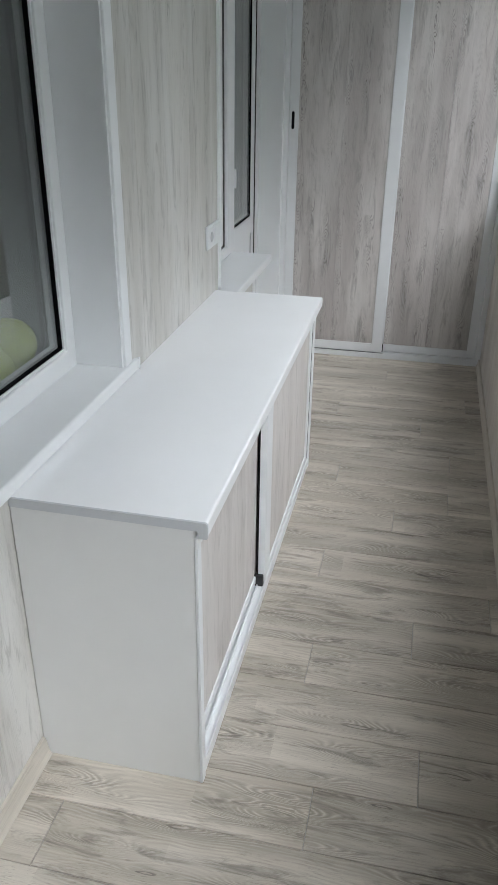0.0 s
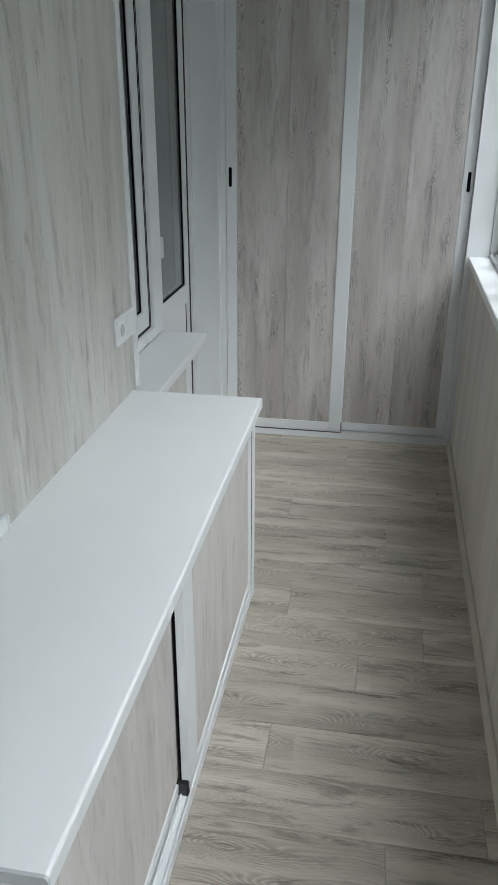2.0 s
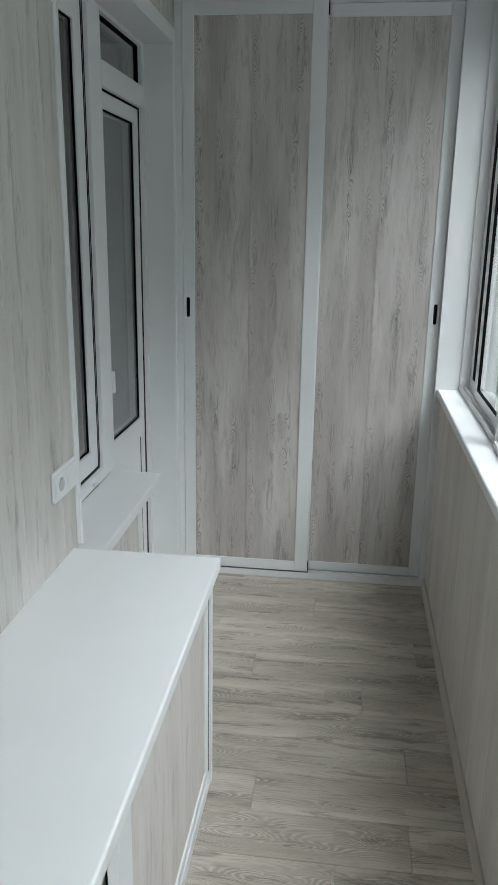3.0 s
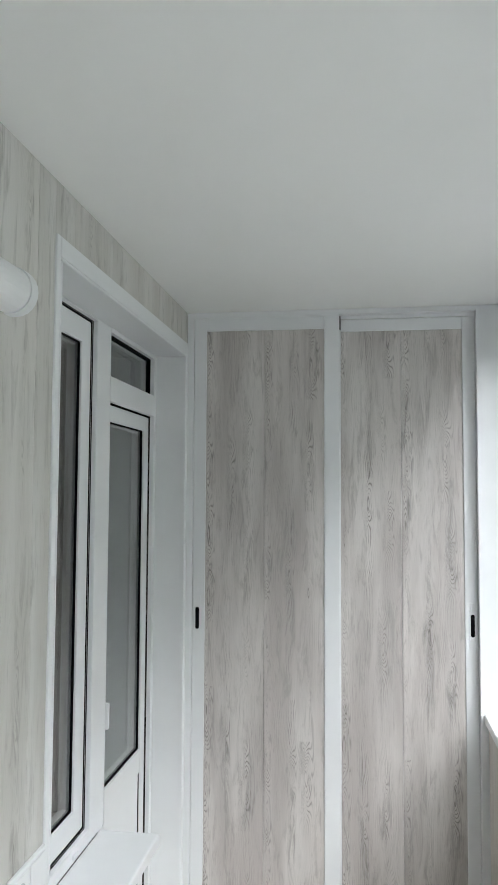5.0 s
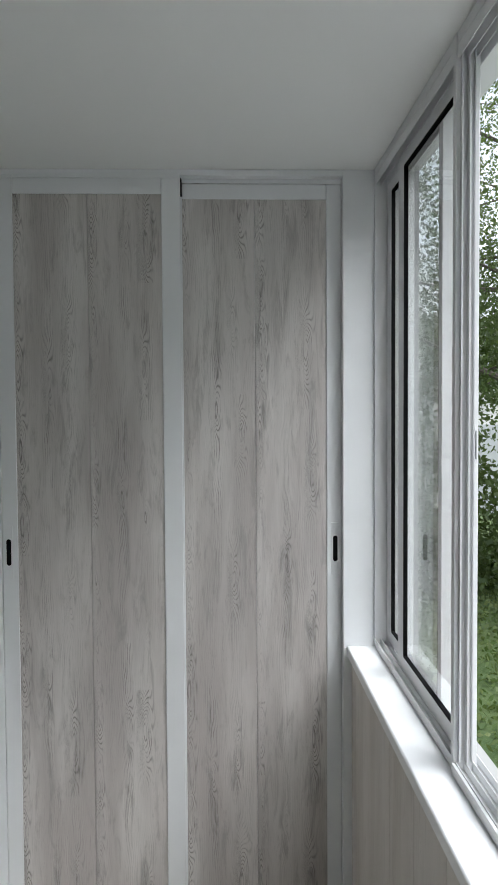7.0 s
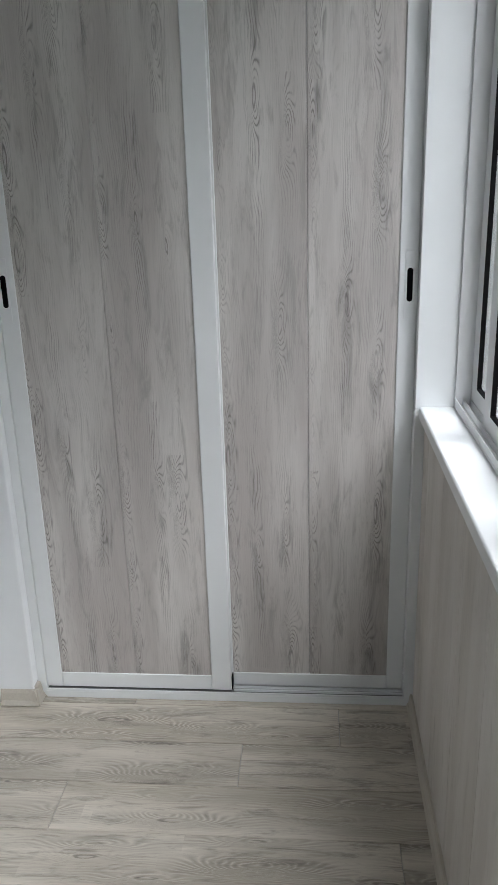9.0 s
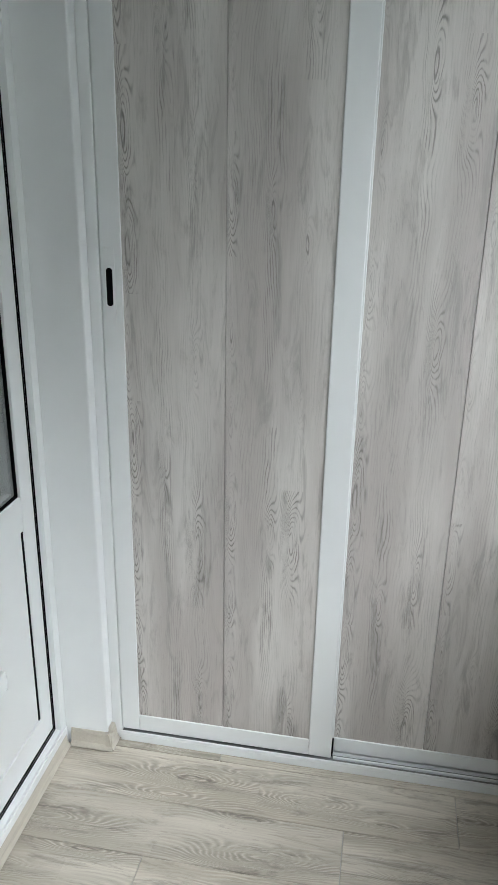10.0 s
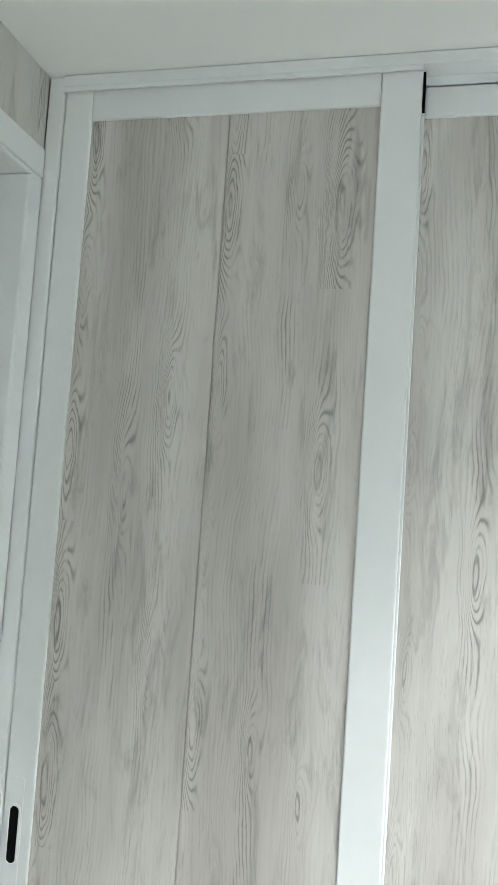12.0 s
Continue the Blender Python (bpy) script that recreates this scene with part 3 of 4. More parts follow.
solid("trim", boxes((RX0, CX0 - 0.0005, DOOR_Y + 0.0005, DOOR_Y + 0.006, 0.0, 0.662), bevel=0.001), WHITE, "white reveal panel under the sill", "trim", "structure")
sill2 = thing("window_sill", (-0.76, 3.5, 0.66), "white plastic sill board under the narrow window", "window sill", kind="structure")
part("board", extrude_y(sill_profile(FX + 0.001, -0.688, 0.702, 0.020, 0.036), 3.126, 3.850), WHITE, sill2)
part("end_cap", extrude_y([(a + (0.001 if a > -0.7 else 0), b + (0.0006 if b > 0.69 else -0.0008)) for a, b in sill_profile(FX + 0.001, -0.688, 0.702, 0.020, 0.036)], 3.850, 3.8535), WHITE, sill2)

window_2 = thing("window_2", (FX, 3.45, 0.70), "narrow white plastic house window beside the balcony door", "window", kind="structure")
ay0, ay1 = D1[0] + 0.010, D1[1] - 0.010
az1 = D1[3] - 0.010
MU0, MU1 = 3.757, 3.884          # mullion between window and door
part("window_frame", ring_x(FX - 0.06, FX, (ay0, MU1, 0.7035, az1), (ay0 + 0.045, MU0, 0.745, 2.280), 0.003), WHITE, window_2)


def sash(parent, name, y0, y1, z0, z1, stile, x=SX):
    """Sash with mitred frame, bead, gaskets and double pane; set in a rebate with a dark gap."""
    part("seal", ring_x(x - 0.030, x + 0.0012, (y0 - 0.0045, y1 + 0.0045, z0 - 0.0045, z1 + 0.0045), (y0 + 0.001, y1 - 0.001, z0 + 0.001, z1 - 0.001), 0), RUBBER, parent, "black rubber seal")
    part("rebate", ring_x(x - 0.030, x + 0.0020, (y0 - 0.0062, y1 + 0.0062, z0 - 0.0062, z1 + 0.0062), (y0 - 0.0044, y1 + 0.0044, z0 - 0.0044, z1 + 0.0044), 0), WHITE, parent)
    s = part(name, ring_x(x - 0.055, x, (y0, y1, z0, z1), (y0 + stile, y1 - stile, z0 + stile, z1 - stile), 0.003), WHITE, parent)
    g = stile - 0.001
    part("gasket", ring_x(x - 0.014, x - 0.007, (y0 + g, y1 - g, z0 + g, z1 - g), (y0 + g + 0.0045, y1 - g - 0.0045, z0 + g + 0.0045, z1 - g - 0.0045), 0), RUBBER, s, "black rubber gasket")
    part("spacer", ring_x(x - 0.034, x - 0.019, (y0 + g, y1 - g, z0 + g, z1 - g), (y0 + g + 0.011, y1 - g - 0.011, z0 + g + 0.011, z1 - g - 0.011), 0), TRACK, s, "grey glazing spacer")
    for k, dx in enumerate((0.0165, 0.0365)):
        pane(x - dx, 0.004, y0 + g + 0.001, y1 - g - 0.001, z0 + g + 0.001, z1 - g - 0.001, s, ROOMGLASS)
    return s


part("rebate_seal", ring_x(SX + 0.0022, SX + 0.0050, (ay0 + 0.0455, MU0 - 0.0002, 0.7452, 2.2798), (ay0 + 0.0469, MU0 - 0.0016, 0.7466, 2.2784), 0), RUBBER, window_2, "black rubber seal in the rebate")
sash(window_2, "sash", ay0 + 0.047, MU0 - 0.006, 0.751, 2.274, 0.074)
for yy in (3.40, 3.62):
    part("drain_cap", boxes((FX, FX + 0.005, yy, yy + 0.035, 0.716, 0.730), bevel=0.0045, seg=3), WHITE, window_2, "small white drain cap")

door_1 = thing("door_1", (FX, 4.16, 0.03), "closed white plastic balcony door with a tall glass pane", "door", kind="structure")
part("door_frame", ring_x(FX - 0.06, FX, (MU1 + 0.0005, ay1, 0.030, az1), (MU1 + 0.0010, ay1 - 0.031, 0.070, 2.272), 0.0002), WHITE, door_1)
part("transom", boxes((FX - 0.06, FX, MU1 + 0.0012, ay1 - 0.0312, 2.045, 2.128), bevel=0.003), WHITE, door_1)
part("threshold", boxes((FX + 0.0005, FX + 0.006, MU1 + 0.002, ay1 - 0.004, 0.030, 0.062), bevel=0.002), WHITE, door_1)
part("side_post", boxes((FX - 0.06, FX, DOOR_Y + 0.007, MU1, 0.030, 0.7030), bevel=0.003), WHITE, door_1)
part("seal", ring_x(SX - 0.03, SX + 0.004, (MU1 + 0.001, ay1 - 0.032, 2.1285, 2.2715), (MU1 + 0.006, ay1 - 0.036, 2.132, 2.265), 0), RUBBER, door_1, "black rubber gasket")
part("spacer", ring_x(SX - 0.034, SX - 0.019, (MU1 + 0.001, ay1 - 0.032, 2.1285, 2.2715), (MU1 + 0.012, ay1 - 0.043, 2.140, 2.259), 0), TRACK, door_1, "grey glazing spacer")
pane(SX - 0.006, 0.004, MU1 + 0.003, ay1 - 0.034, 2.131, 2.269, door_1, ROOMGLASS, "fanlight_pane")
pane(SX - 0.040, 0.004, MU1 + 0.003, ay1 - 0.034, 2.131, 2.269, door_1, ROOMGLASS, "fanlight_pane")
dy0, dy1, dz0, dz1 = MU1 + 0.004, ay1 - 0.036, 0.078, 2.039
GY0, GY1, GZ0, GZ1 = dy0 + 0.060, 4.350, 0.786, 1.984
part("seal", ring_x(SX - 0.030, SX + 0.0012, (dy0 - 0.003, dy1 + 0.0032, dz0 - 0.005, dz1 + 0.0045), (dy0 + 0.001, dy1 - 0.001, dz0 + 0.001, dz1 - 0.001), 0), RUBBER, door_1, "black rubber seal")
part("rebate_seal", ring_x(SX + 0.0014, SX + 0.0045, (MU1 + 0.0014, ay1 - 0.0312, 0.0702, 2.0448), (MU1 + 0.0028, ay1 - 0.0326, 0.0716, 2.0434), 0), RUBBER, door_1, "black rubber seal in the rebate")
leaf = part("door_leaf", ring_x(SX - 0.055, SX, (dy0, dy1, dz0, dz1), (GY0, GY1, 0.155, GZ1), 0.002), WHITE, door_1)
part("mid_rail", boxes((SX - 0.054, SX - 0.0004, GY0 + 0.0003, GY1 - 0.0003, 0.700, GZ0), bevel=0.002), WHITE, leaf)
part("gasket", ring_x(SX - 0.014, SX - 0.007, (GY0 - 0.001, GY1 + 0.001, GZ0 - 0.001, GZ1 + 0.001), (GY0 + 0.0045, GY1 - 0.0045, GZ0 + 0.0045, GZ1 - 0.0045), 0), RUBBER, leaf, "black rubber gasket")
part("spacer", ring_x(SX - 0.034, SX - 0.019, (GY0 - 0.001, GY1 + 0.001, GZ0 - 0.001, GZ1 + 0.001), (GY0 + 0.011, GY1 - 0.011, GZ0 + 0.011, GZ1 - 0.011), 0), TRACK, leaf, "grey glazing spacer")
pane(SX - 0.0165, 0.004, GY0 + 0.001, GY1 - 0.001, GZ0 + 0.001, GZ1 - 0.001, leaf, ROOMGLASS)
pane(SX - 0.0365, 0.004, GY0 + 0.001, GY1 - 0.001, GZ0 + 0.001, GZ1 - 0.001, leaf, ROOMGLASS)
part("lower_panel", boxes((SX - 0.045, SX - 0.004, GY0 + 0.001, GY1 - 0.007, 0.156, 0.699), bevel=0.002), WHITE, leaf, "white lower door panel")
part("gasket", boxes((SX - 0.012, SX - 0.0025, GY1 - 0.0065, GY1 - 0.0008, 0.156, 0.699)), RUBBER, leaf, "black rubber gasket")
part("pull_handle", boxes((SX + 0.0005, SX + 0.020, 3.918, 3.932, 0.985, 1.070), bevel=0.005, seg=3), WHITE, leaf, "small white plastic pull")

# ---------------------------------------------------------------- socket and wall lamp
socket = thing("wall_socket", (XL, 3.036, 0.94), "white double wall socket on the panelling", "socket")
part("plate", boxes((XL + 0.0004, XL + 0.010, 2.966, 3.137, 0.900, 0.985), bevel=0.004, seg=3), WHITE, socket)
part("insert", boxes((XL + 0.0102, XL + 0.0125, 2.976, 3.046, 0.909, 0.976), bevel=0.0010), LAMINATE, socket)
part("insert", boxes((XL + 0.0102, XL + 0.0125, 3.056, 3.128, 0.909, 0.976), bevel=0.0010), LAMINATE, socket)
bm = bmesh.new()
bmesh.ops.create_circle(bm, segments=28, radius=0.019, cap_ends=False)
bmesh.ops.extrude_edge_only(bm, edges=bm.edges[:])
for i, v in enumerate(bm.verts):
    r = 0.019 if i < 28 else 0.0165
    a = math.atan2(v.co.y, v.co.x)
    v.co = Vector((XL + (0.0128 if i < 28 else 0.0150), 3.011 + r * math.cos(a), 0.9425 + r * math.sin(a)))
bm.faces.new(bm.verts[28:])
part("socket_well", bm, TRACK, socket, "round grey socket well")

lamp = thing("wall_lamp", (XL, 2.66, 2.108), "long white wall lamp, switched off, on the panelling", "lamp")
prof = [(XL + 0.0005, 2.102)] + [(XL + 0.012 + 0.043 * math.sin(radians(a)), 2.147 - 0.045 * math.cos(radians(a))) for a in range(0, 181, 15)] + [(XL + 0.0005, 2.192)]
part("diffuser", extrude_y(prof, 2.340, 2.896), LAMINATE, lamp, "white opal lamp cover")
cap = [(x + (0.0025 if x > XL + 0.001 else 0), 2.147 + (z - 2.147) * 1.05) for x, z in prof]
part("end_cap", extrude_y(cap, 2.896, 2.926), WHITE, lamp)
part("end_cap", extrude_y(cap, 2.310, 2.340), WHITE, lamp)

# ---------------------------------------------------------------- sliding wardrobe across the far end
wardrobe = thing("sliding_wardrobe", (-0.2, YW + 0.3, 0.0), "built-in wardrobe with two whitewashed wood-look sliding doors", "wardrobe")
WX0, WX1 = -0.734, 0.366
part("left_post", boxes((-0.7635, WX0 - 0.0015, YW - 0.006, YW + 0.08, 0.0, TOPZ - 0.001), bevel=0.002), WHITE, wardrobe)
part("right_post", boxes((WX1 - 0.0006, XR + 0.004, YW - 0.012, YW + 0.08, 0.0, SILL_R - 0.0045), (WX1 - 0.0006, 0.472, YW - 0.012, YW + 0.08, SILL_R - 0.004, TOPZ - 0.001), bevel=0.0012), WHITE, wardrobe)
part("bottom_track", boxes((WX0 - 0.002, WX1, YW - 0.012, YW + 0.075, 0.0, 0.022), bevel=0.001), WHITE, wardrobe)
for y0, y1, z1 in ((YW - 0.012, YW - 0.007, 0.030), (YW + 0.0215, YW + 0.0245, 0.031), (YW + 0.060, YW + 0.064, 0.030)):
    part("track_lip", boxes((WX0 - 0.002, WX1, y0, y1, 0.0222, z1), bevel=0.001), WHITE, wardrobe)
# thin plate that makes the front track groove dark grey
part("track_bed", boxes((WX0 - 0.001, WX1 - 0.001, YW - 0.0065, YW + 0.0210, 0.0222, 0.0232)), CAPDARK, wardrobe, "thin dark grey strip in the track groove")
part("track_lip", boxes((-0.148, WX1 - 0.001, YW + 0.0050, YW + 0.0110, 0.0234, 0.0300), bevel=0.001), WHITE, wardrobe)
part("top_track", boxes((WX0 - 0.002, WX1, YW - 0.010, YW + 0.075, 2.452, TOPZ - 0.001), bevel=0.001), WHITE, wardrobe)
part("track_lip", boxes((WX0 - 0.002, -0.1542, YW - 0.010, YW - 0.0055, 2.4440, 2.4518), bevel=0.0005), WHITE, wardrobe)
part("track_lip", boxes((WX0 - 0.002, WX1, YW + 0.024, YW + 0.0262, 2.4372, 2.4518), bevel=0.0005), WHITE, wardrobe)
part("carcass", boxes((WX0, WX0 + 0.016, YW + 0.09, 5.17, 0.0, TOPZ - 0.002), (WX1 - 0.016, WX1, YW + 0.09, 5.17, 0.0, TOPZ - 0.002)), SIDE, wardrobe)


def wardrobe_door(y, x0, x1, px0, px1, z0, z1, pz0, pz1, hx, hz):
    door = part("sliding_door", boxes((x0 + 0.004, x1 - 0.004, y + 0.0125, y + 0.0190, z0 + 0.004, z1 - 0.004)), LAMINATE, wardrobe)
    part("stile", boxes((x0, px0, y, y + 0.020, z0, z1), bevel=0.0022), WHITE, door)
    part("stile", boxes((px1, x1, y, y + 0.020, z0, z1), bevel=0.0022), WHITE, door)
    for a, b in ((z0, pz0), (pz1, z1)):
        part("rail", boxes((px0 + 0.0004, px1 - 0.0004, y + 0.0004, y + 0.0196, a, b), bevel=0.0022), WHITE, door)
    mid = (px0 + px1) / 2
    for a, b in ((px0 - 0.004, mid - 0.0004), (mid + 0.0004, px1 + 0.004)):
        bm = boxes((a, b, y + 0.0045, y + 0.012, pz0 - 0.004, pz1 + 0.004))
        ed = [e for e in bm.edges if abs(e.verts[0].co.z - e.verts[1].co.z) > 0.5]
        bmesh.ops.bevel(bm, geom=ed, offset=0.0014, segments=1, affect="EDGES")
        panel = part("door_panel", bm, PANEL_W, door, "whitewashed wood-look panel with knots")
        shift = Vector((a, y, pz0)) - Vector(wardrobe.location)
        panel.data.transform(Matrix.Translation(-shift))
        panel.location = shift
    part("handle_plate", boxes((hx - 0.0130, hx + 0.0130, y - 0.0012, y + 0.001, hz - 0.086, hz + 0.086), bevel=0.0009), LAMINATE, door, "flat white handle plate")
    rim = bmesh.new()
    n = 20
    for k, (w, h, yy) in enumerate(((0.0112, 0.0470, y - 0.0010), (0.0105, 0.0463, y - 0.0026), (0.0078, 0.0430, y - 0.0026), (0.0072, 0.0424, y - 0.0012))):
        for i in range(2 * n):
            a = math.pi * 2 * i / (2 * n)
            s = 1 if math.sin(a) >= 0 else -1
            rim.verts.new((hx + w * math.cos(a), yy, hz + s * (h - w) + w * math.sin(a)))
    rim.verts.ensure_lookup_table()
    for k in range(3):
        for i in range(2 * n):
            j = (i + 1) % (2 * n)
            rim.faces.new((rim.verts[k * 2 * n + i], rim.verts[k * 2 * n + j], rim.verts[(k + 1) * 2 * n + j], rim.verts[(k + 1) * 2 * n + i]))
    part("handle_rim", rim, WHITE, door, "white recessed handle rim")
    cup = bmesh.new()
    vs = []
    for i in range(2 * n):
        a = math.pi * 2 * i / (2 * n)
        s = 1 if math.sin(a) >= 0 else -1
        vs.append(cup.verts.new((hx + 0.0075 * math.cos(a), y - 0.0018, hz + s * (0.0427 - 0.0075) + 0.0075 * math.sin(a))))
    cup.faces.new(vs)
    part("handle_recess", cup, RUBBER, door, "black handle recess")
    return door


front_door = wardrobe_door(YW - 0.002, WX0, -0.154, -0.685, -0.2145, 0.0325, 2.4485, 0.082, 2.396, -0.714, 1.254)
back_door = wardrobe_door(YW + 0.026, -0.205, WX1 - 0.001, -0.150, 0.317, 0.0325, 2.4365, 0.076, 2.388, 0.3445, 1.249)
for z0, z1 in ((0.036, 0.078), (2.394, 2.446)):
    part("end_stop", boxes((-0.1538, -0.1500, YW + 0.001, YW + 0.0245, z0, z1)), RUBBER, front_door, "black rubber end stop")

# ---------------------------------------------------------------- parapet sill and sliding aluminium glazing
psill = thing("window_sill", (0.43, 1.6, SILL_R - 0.04), "white plastic sill board along the parapet", "window sill", kind="structure")
part("board", extrude_y([(0.85 - a, b) for a, b in sill_profile(0.85 - 0.482, 0.85 - 0.377, SILL_R, 0.020, 0.034)], YN + 0.002, YW - 0.0125), TOP, psill)
part("bearer", boxes((XR + 0.002, 0.58, YN + 0.002, YW - 0.014, SILL_R - 0.036, SILL_R - 0.0205)), CONCRETE, psill)

window_3 = thing("window_3", (0.51, 1.6, SILL_R), "white aluminium sliding balcony glazing, partly open", "window", kind="structure")
FRX0, FRX1 = 0.466, 0.536
YA, YB = YN + 0.002, YW - 0.0125
part("window_frame", ring_x(FRX0, FRX1, (YA, YB, SILL_R + 0.001, TOPZ - 0.001), (YA + 0.03, YB - 0.011, SILL_R + 0.0012, 2.446), 0.0), ALU, window_3)
part("bottom_track", boxes((FRX0, FRX1, YA + 0.0305, YB - 0.0115, SILL_R + 0.001, SILL_R + 0.008), bevel=0.001), ALU, window_3)
for x in (0.4665, 0.4855, 0.5035, 0.5225):
    part("track_rib", boxes((x, x + 0.0024, YA + 0.0305, YB - 0.0115, SILL_R + 0.0082, SILL_R + 0.026), bevel=0.0007), ALU, window_3)
    part("track_rib", boxes((x, x + 0.0024, YA + 0.0305, YB - 0.0115, 2.418, 2.4458), bevel=0.0007), ALU, window_3)


def slider(x, y0, y1, near=0.036, far=0.036):
    """One sliding sash: slim aluminium stiles and rails, dark gasket, pane."""
    z0, z1, rl, h = SILL_R + 0.020, 2.430, 0.046, 0.0078
    s = part("sash", ring_x(x - h, x + h, (y0, y1, z0, z1), (y0 + near, y1 - far, z0 + rl, z1 - rl), 0.0016), ALU, window_3)
    g = ring_x(x - 0.0075, x + 0.0075, (y0 + near - 0.001, y1 - far + 0.001, z0 + rl - 0.001, z1 - rl + 0.001), (y0 + near + 0.003, y1 - far - 0.003, z0 + rl + 0.003, z1 - rl - 0.003), 0)
    part("gasket", g, RUBBER, s, "black glazing gasket")
    pane(x, 0.004, y0 + near + 0.001, y1 - far - 0.001, z0 + rl + 0.001, z1 - rl - 0.001, s)
    return s


sa = slider(0.5135, 3.835, 4.475, 0.030, 0.062)
part("end_cover", boxes((0.5030, 0.5290, 3.827, 3.8345, SILL_R + 0.020, 2.430), bevel=0.0012), ALU, sa)
slider(0.4955, 3.624, 4.235, 0.030, 0.066)
sc = slider(0.5135, 2.80, 3.42, 0.046, 0.046)
post = part("mullion_post", boxes((0.463, 0.513, 3.598, 3.620, SILL_R + 0.001, TOPZ - 0.001), bevel=0.002), ALU, window_3)
for x0, x1, y0 in ((0.472, 0.4755, 3.588), (0.4865, 0.490, 3.582), (0.4995, 0.503, 3.588)):
    part("guide_rib", boxes((x0, x1, y0, 3.5975, SILL_R + 0.028, 2.44), bevel=0.0006), ALU, post)
part("frame_lip", boxes((0.4585, 0.4655, YA, 3.5978, SILL_R + 0.001, SILL_R + 0.024), bevel=0.0012), ALU, window_3)
for x, y0, y1 in ((0.4955, 2.46, 3.075), (0.4775, 1.91, 2.51), (0.4955, 1.34, 1.96), (0.5135, 1.29, 1.91), (0.4775, 0.76, 1.39), (0.4955, 0.21, 0.81), (0.4775, -0.37, 0.26), (0.4955, YA + 0.031, -0.32)):
    slider(x, y0, y1)
part("latch", boxes((0.5032, 0.5066, 3.586, 3.5978, 1.60, 1.66), bevel=0.001), TRACK, post, "small grey sash latch")


# the parapet side closes in a little towards the near end
def skew(ob, angle=-0.35):
    ob.matrix_basis = Matrix.Translation((0.38, 4.5, 0)) @ pose(0, 0, 0, 0, 0, angle) @ Matrix.Translation((-0.38, -4.5, 0)) @ Matrix.Translation(ob.location)


# ---------------------------------------------------------------- room behind the house windows
solid("room_floor", box(-4.6, XO - 0.0005, YN - 0.5, 5.6, -0.06, 0.0), ROOMFLOOR, "brown wooden floor of the dim room", "floor", "structure")
# ceiling and walls take the paint with the dimness in its colour
solid("room_ceiling", box(-4.6, XO - 0.0005, YN - 0.5, 5.6, 2.6, 2.7), ROOMWALL, "plain room ceiling, its paint darkened for the dim room", "ceiling", "structure")
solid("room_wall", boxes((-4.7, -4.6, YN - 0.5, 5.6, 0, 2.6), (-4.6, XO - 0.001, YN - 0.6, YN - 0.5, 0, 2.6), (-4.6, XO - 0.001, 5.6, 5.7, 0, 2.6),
                         (XO - 0.1, XO - 0.001, YN - 0.5, YN, 0, 2.6), (XO - 0.1, XO - 0.001, 5.305, 5.6, 0, 2.6)), ROOMWALL, "plain room walls, their paint darkened for the dim room", "wall", "structure")
solid("window_board", boxes((-1.32, FRAME_L - 0.062, W1[0], W1[1], W1[2] - 0.02, 0.765), bevel=0.003), WHITE, "white inner window board", "window sill", "structure")


def curtain(y0, y1, x, folds, z0=0.02, z1=2.5):
    bm = bmesh.new()
    n = folds * 10
    cols = []
    for i in range(n + 1):
        y = y0 + (y1 - y0) * i / n
        a = 2 * math.pi * folds * i / n
        d = 0.035 * math.sin(a) + 0.012 * math.sin(2.3 * a + 1.0)
        cols.append([bm.verts.new((x + d * (1 - 0.35 * k / 3), y + 0.008 * math.sin(a * 0.7 + k), z0 + (z1 - z0) * k / 3)) for k in range(4)])
    for i in range(n):
        for k in range(3):
            bm.faces.new((cols[i][k], cols[i + 1][k], cols[i + 1][k + 1], cols[i][k + 1]))
    bmesh.ops.solidify(bm, geom=bm.faces[:], thickness=0.002)
    return solid("curtain", bm, CLOTH, "pleated curtain hanging inside the room, its grey darkened for the dimness", "curtain", smooth=True)


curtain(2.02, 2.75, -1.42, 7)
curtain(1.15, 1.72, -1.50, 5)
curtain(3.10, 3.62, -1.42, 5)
solid("curtain_rail", boxes((-1.47, -1.41, 0.9, 4.9, 2.505, 2.535), bevel=0.004), LAMINATE, "plain white curtain rail above the curtains", "curtain rail")
bm = bmesh.new()
bmesh.ops.create_uvsphere(bm, u_segments=28, v_segments=18, radius=0.072)
for v in bm.verts:
    v.co.z *= 0.97
    v.co += Vector((-1.050, 2.020, 0.765 + 0.07))
solid("melon", bm, FRUIT, "yellow-green round melon on the inner window board", "fruit", smooth=True)
bm = bmesh.new()
prof = ((0.0, 0.0), (0.030, 0.002), (0.050, 0.018), (0.056, 0.042), (0.048, 0.066), (0.030, 0.086), (0.020, 0.106), (0.018, 0.126), (0.020, 0.146), (0.012, 0.158), (0.0, 0.161))
rings = [[bm.verts.new((-1.035 + r * math.cos(2 * math.pi * k / 20), 1.895 + r * math.sin(2 * math.pi * k / 20) + 0.10 * z, 0.7652 + z)) for k in range(20)] for r, z in prof[1:-1]]
ends = [bm.verts.new((-1.035, 1.895 + 0.10 * z, 0.7652 + z)) for r, z in (prof[0], prof[-1])]
for a, b in zip(rings, rings[1:]):
    for k in range(20):
        bm.faces.new((a[k], a[(k + 1) % 20], b[(k + 1) % 20], b[k]))
for k in range(20):
    bm.faces.new((ends[0], rings[0][(k + 1) % 20], rings[0][k]))
    bm.faces.new((ends[1], rings[-1][k], rings[-1][(k + 1) % 20]))
solid("squash", bm, FRUIT, "pale yellow long-necked squash on the inner window board", "vegetable", smooth=True)
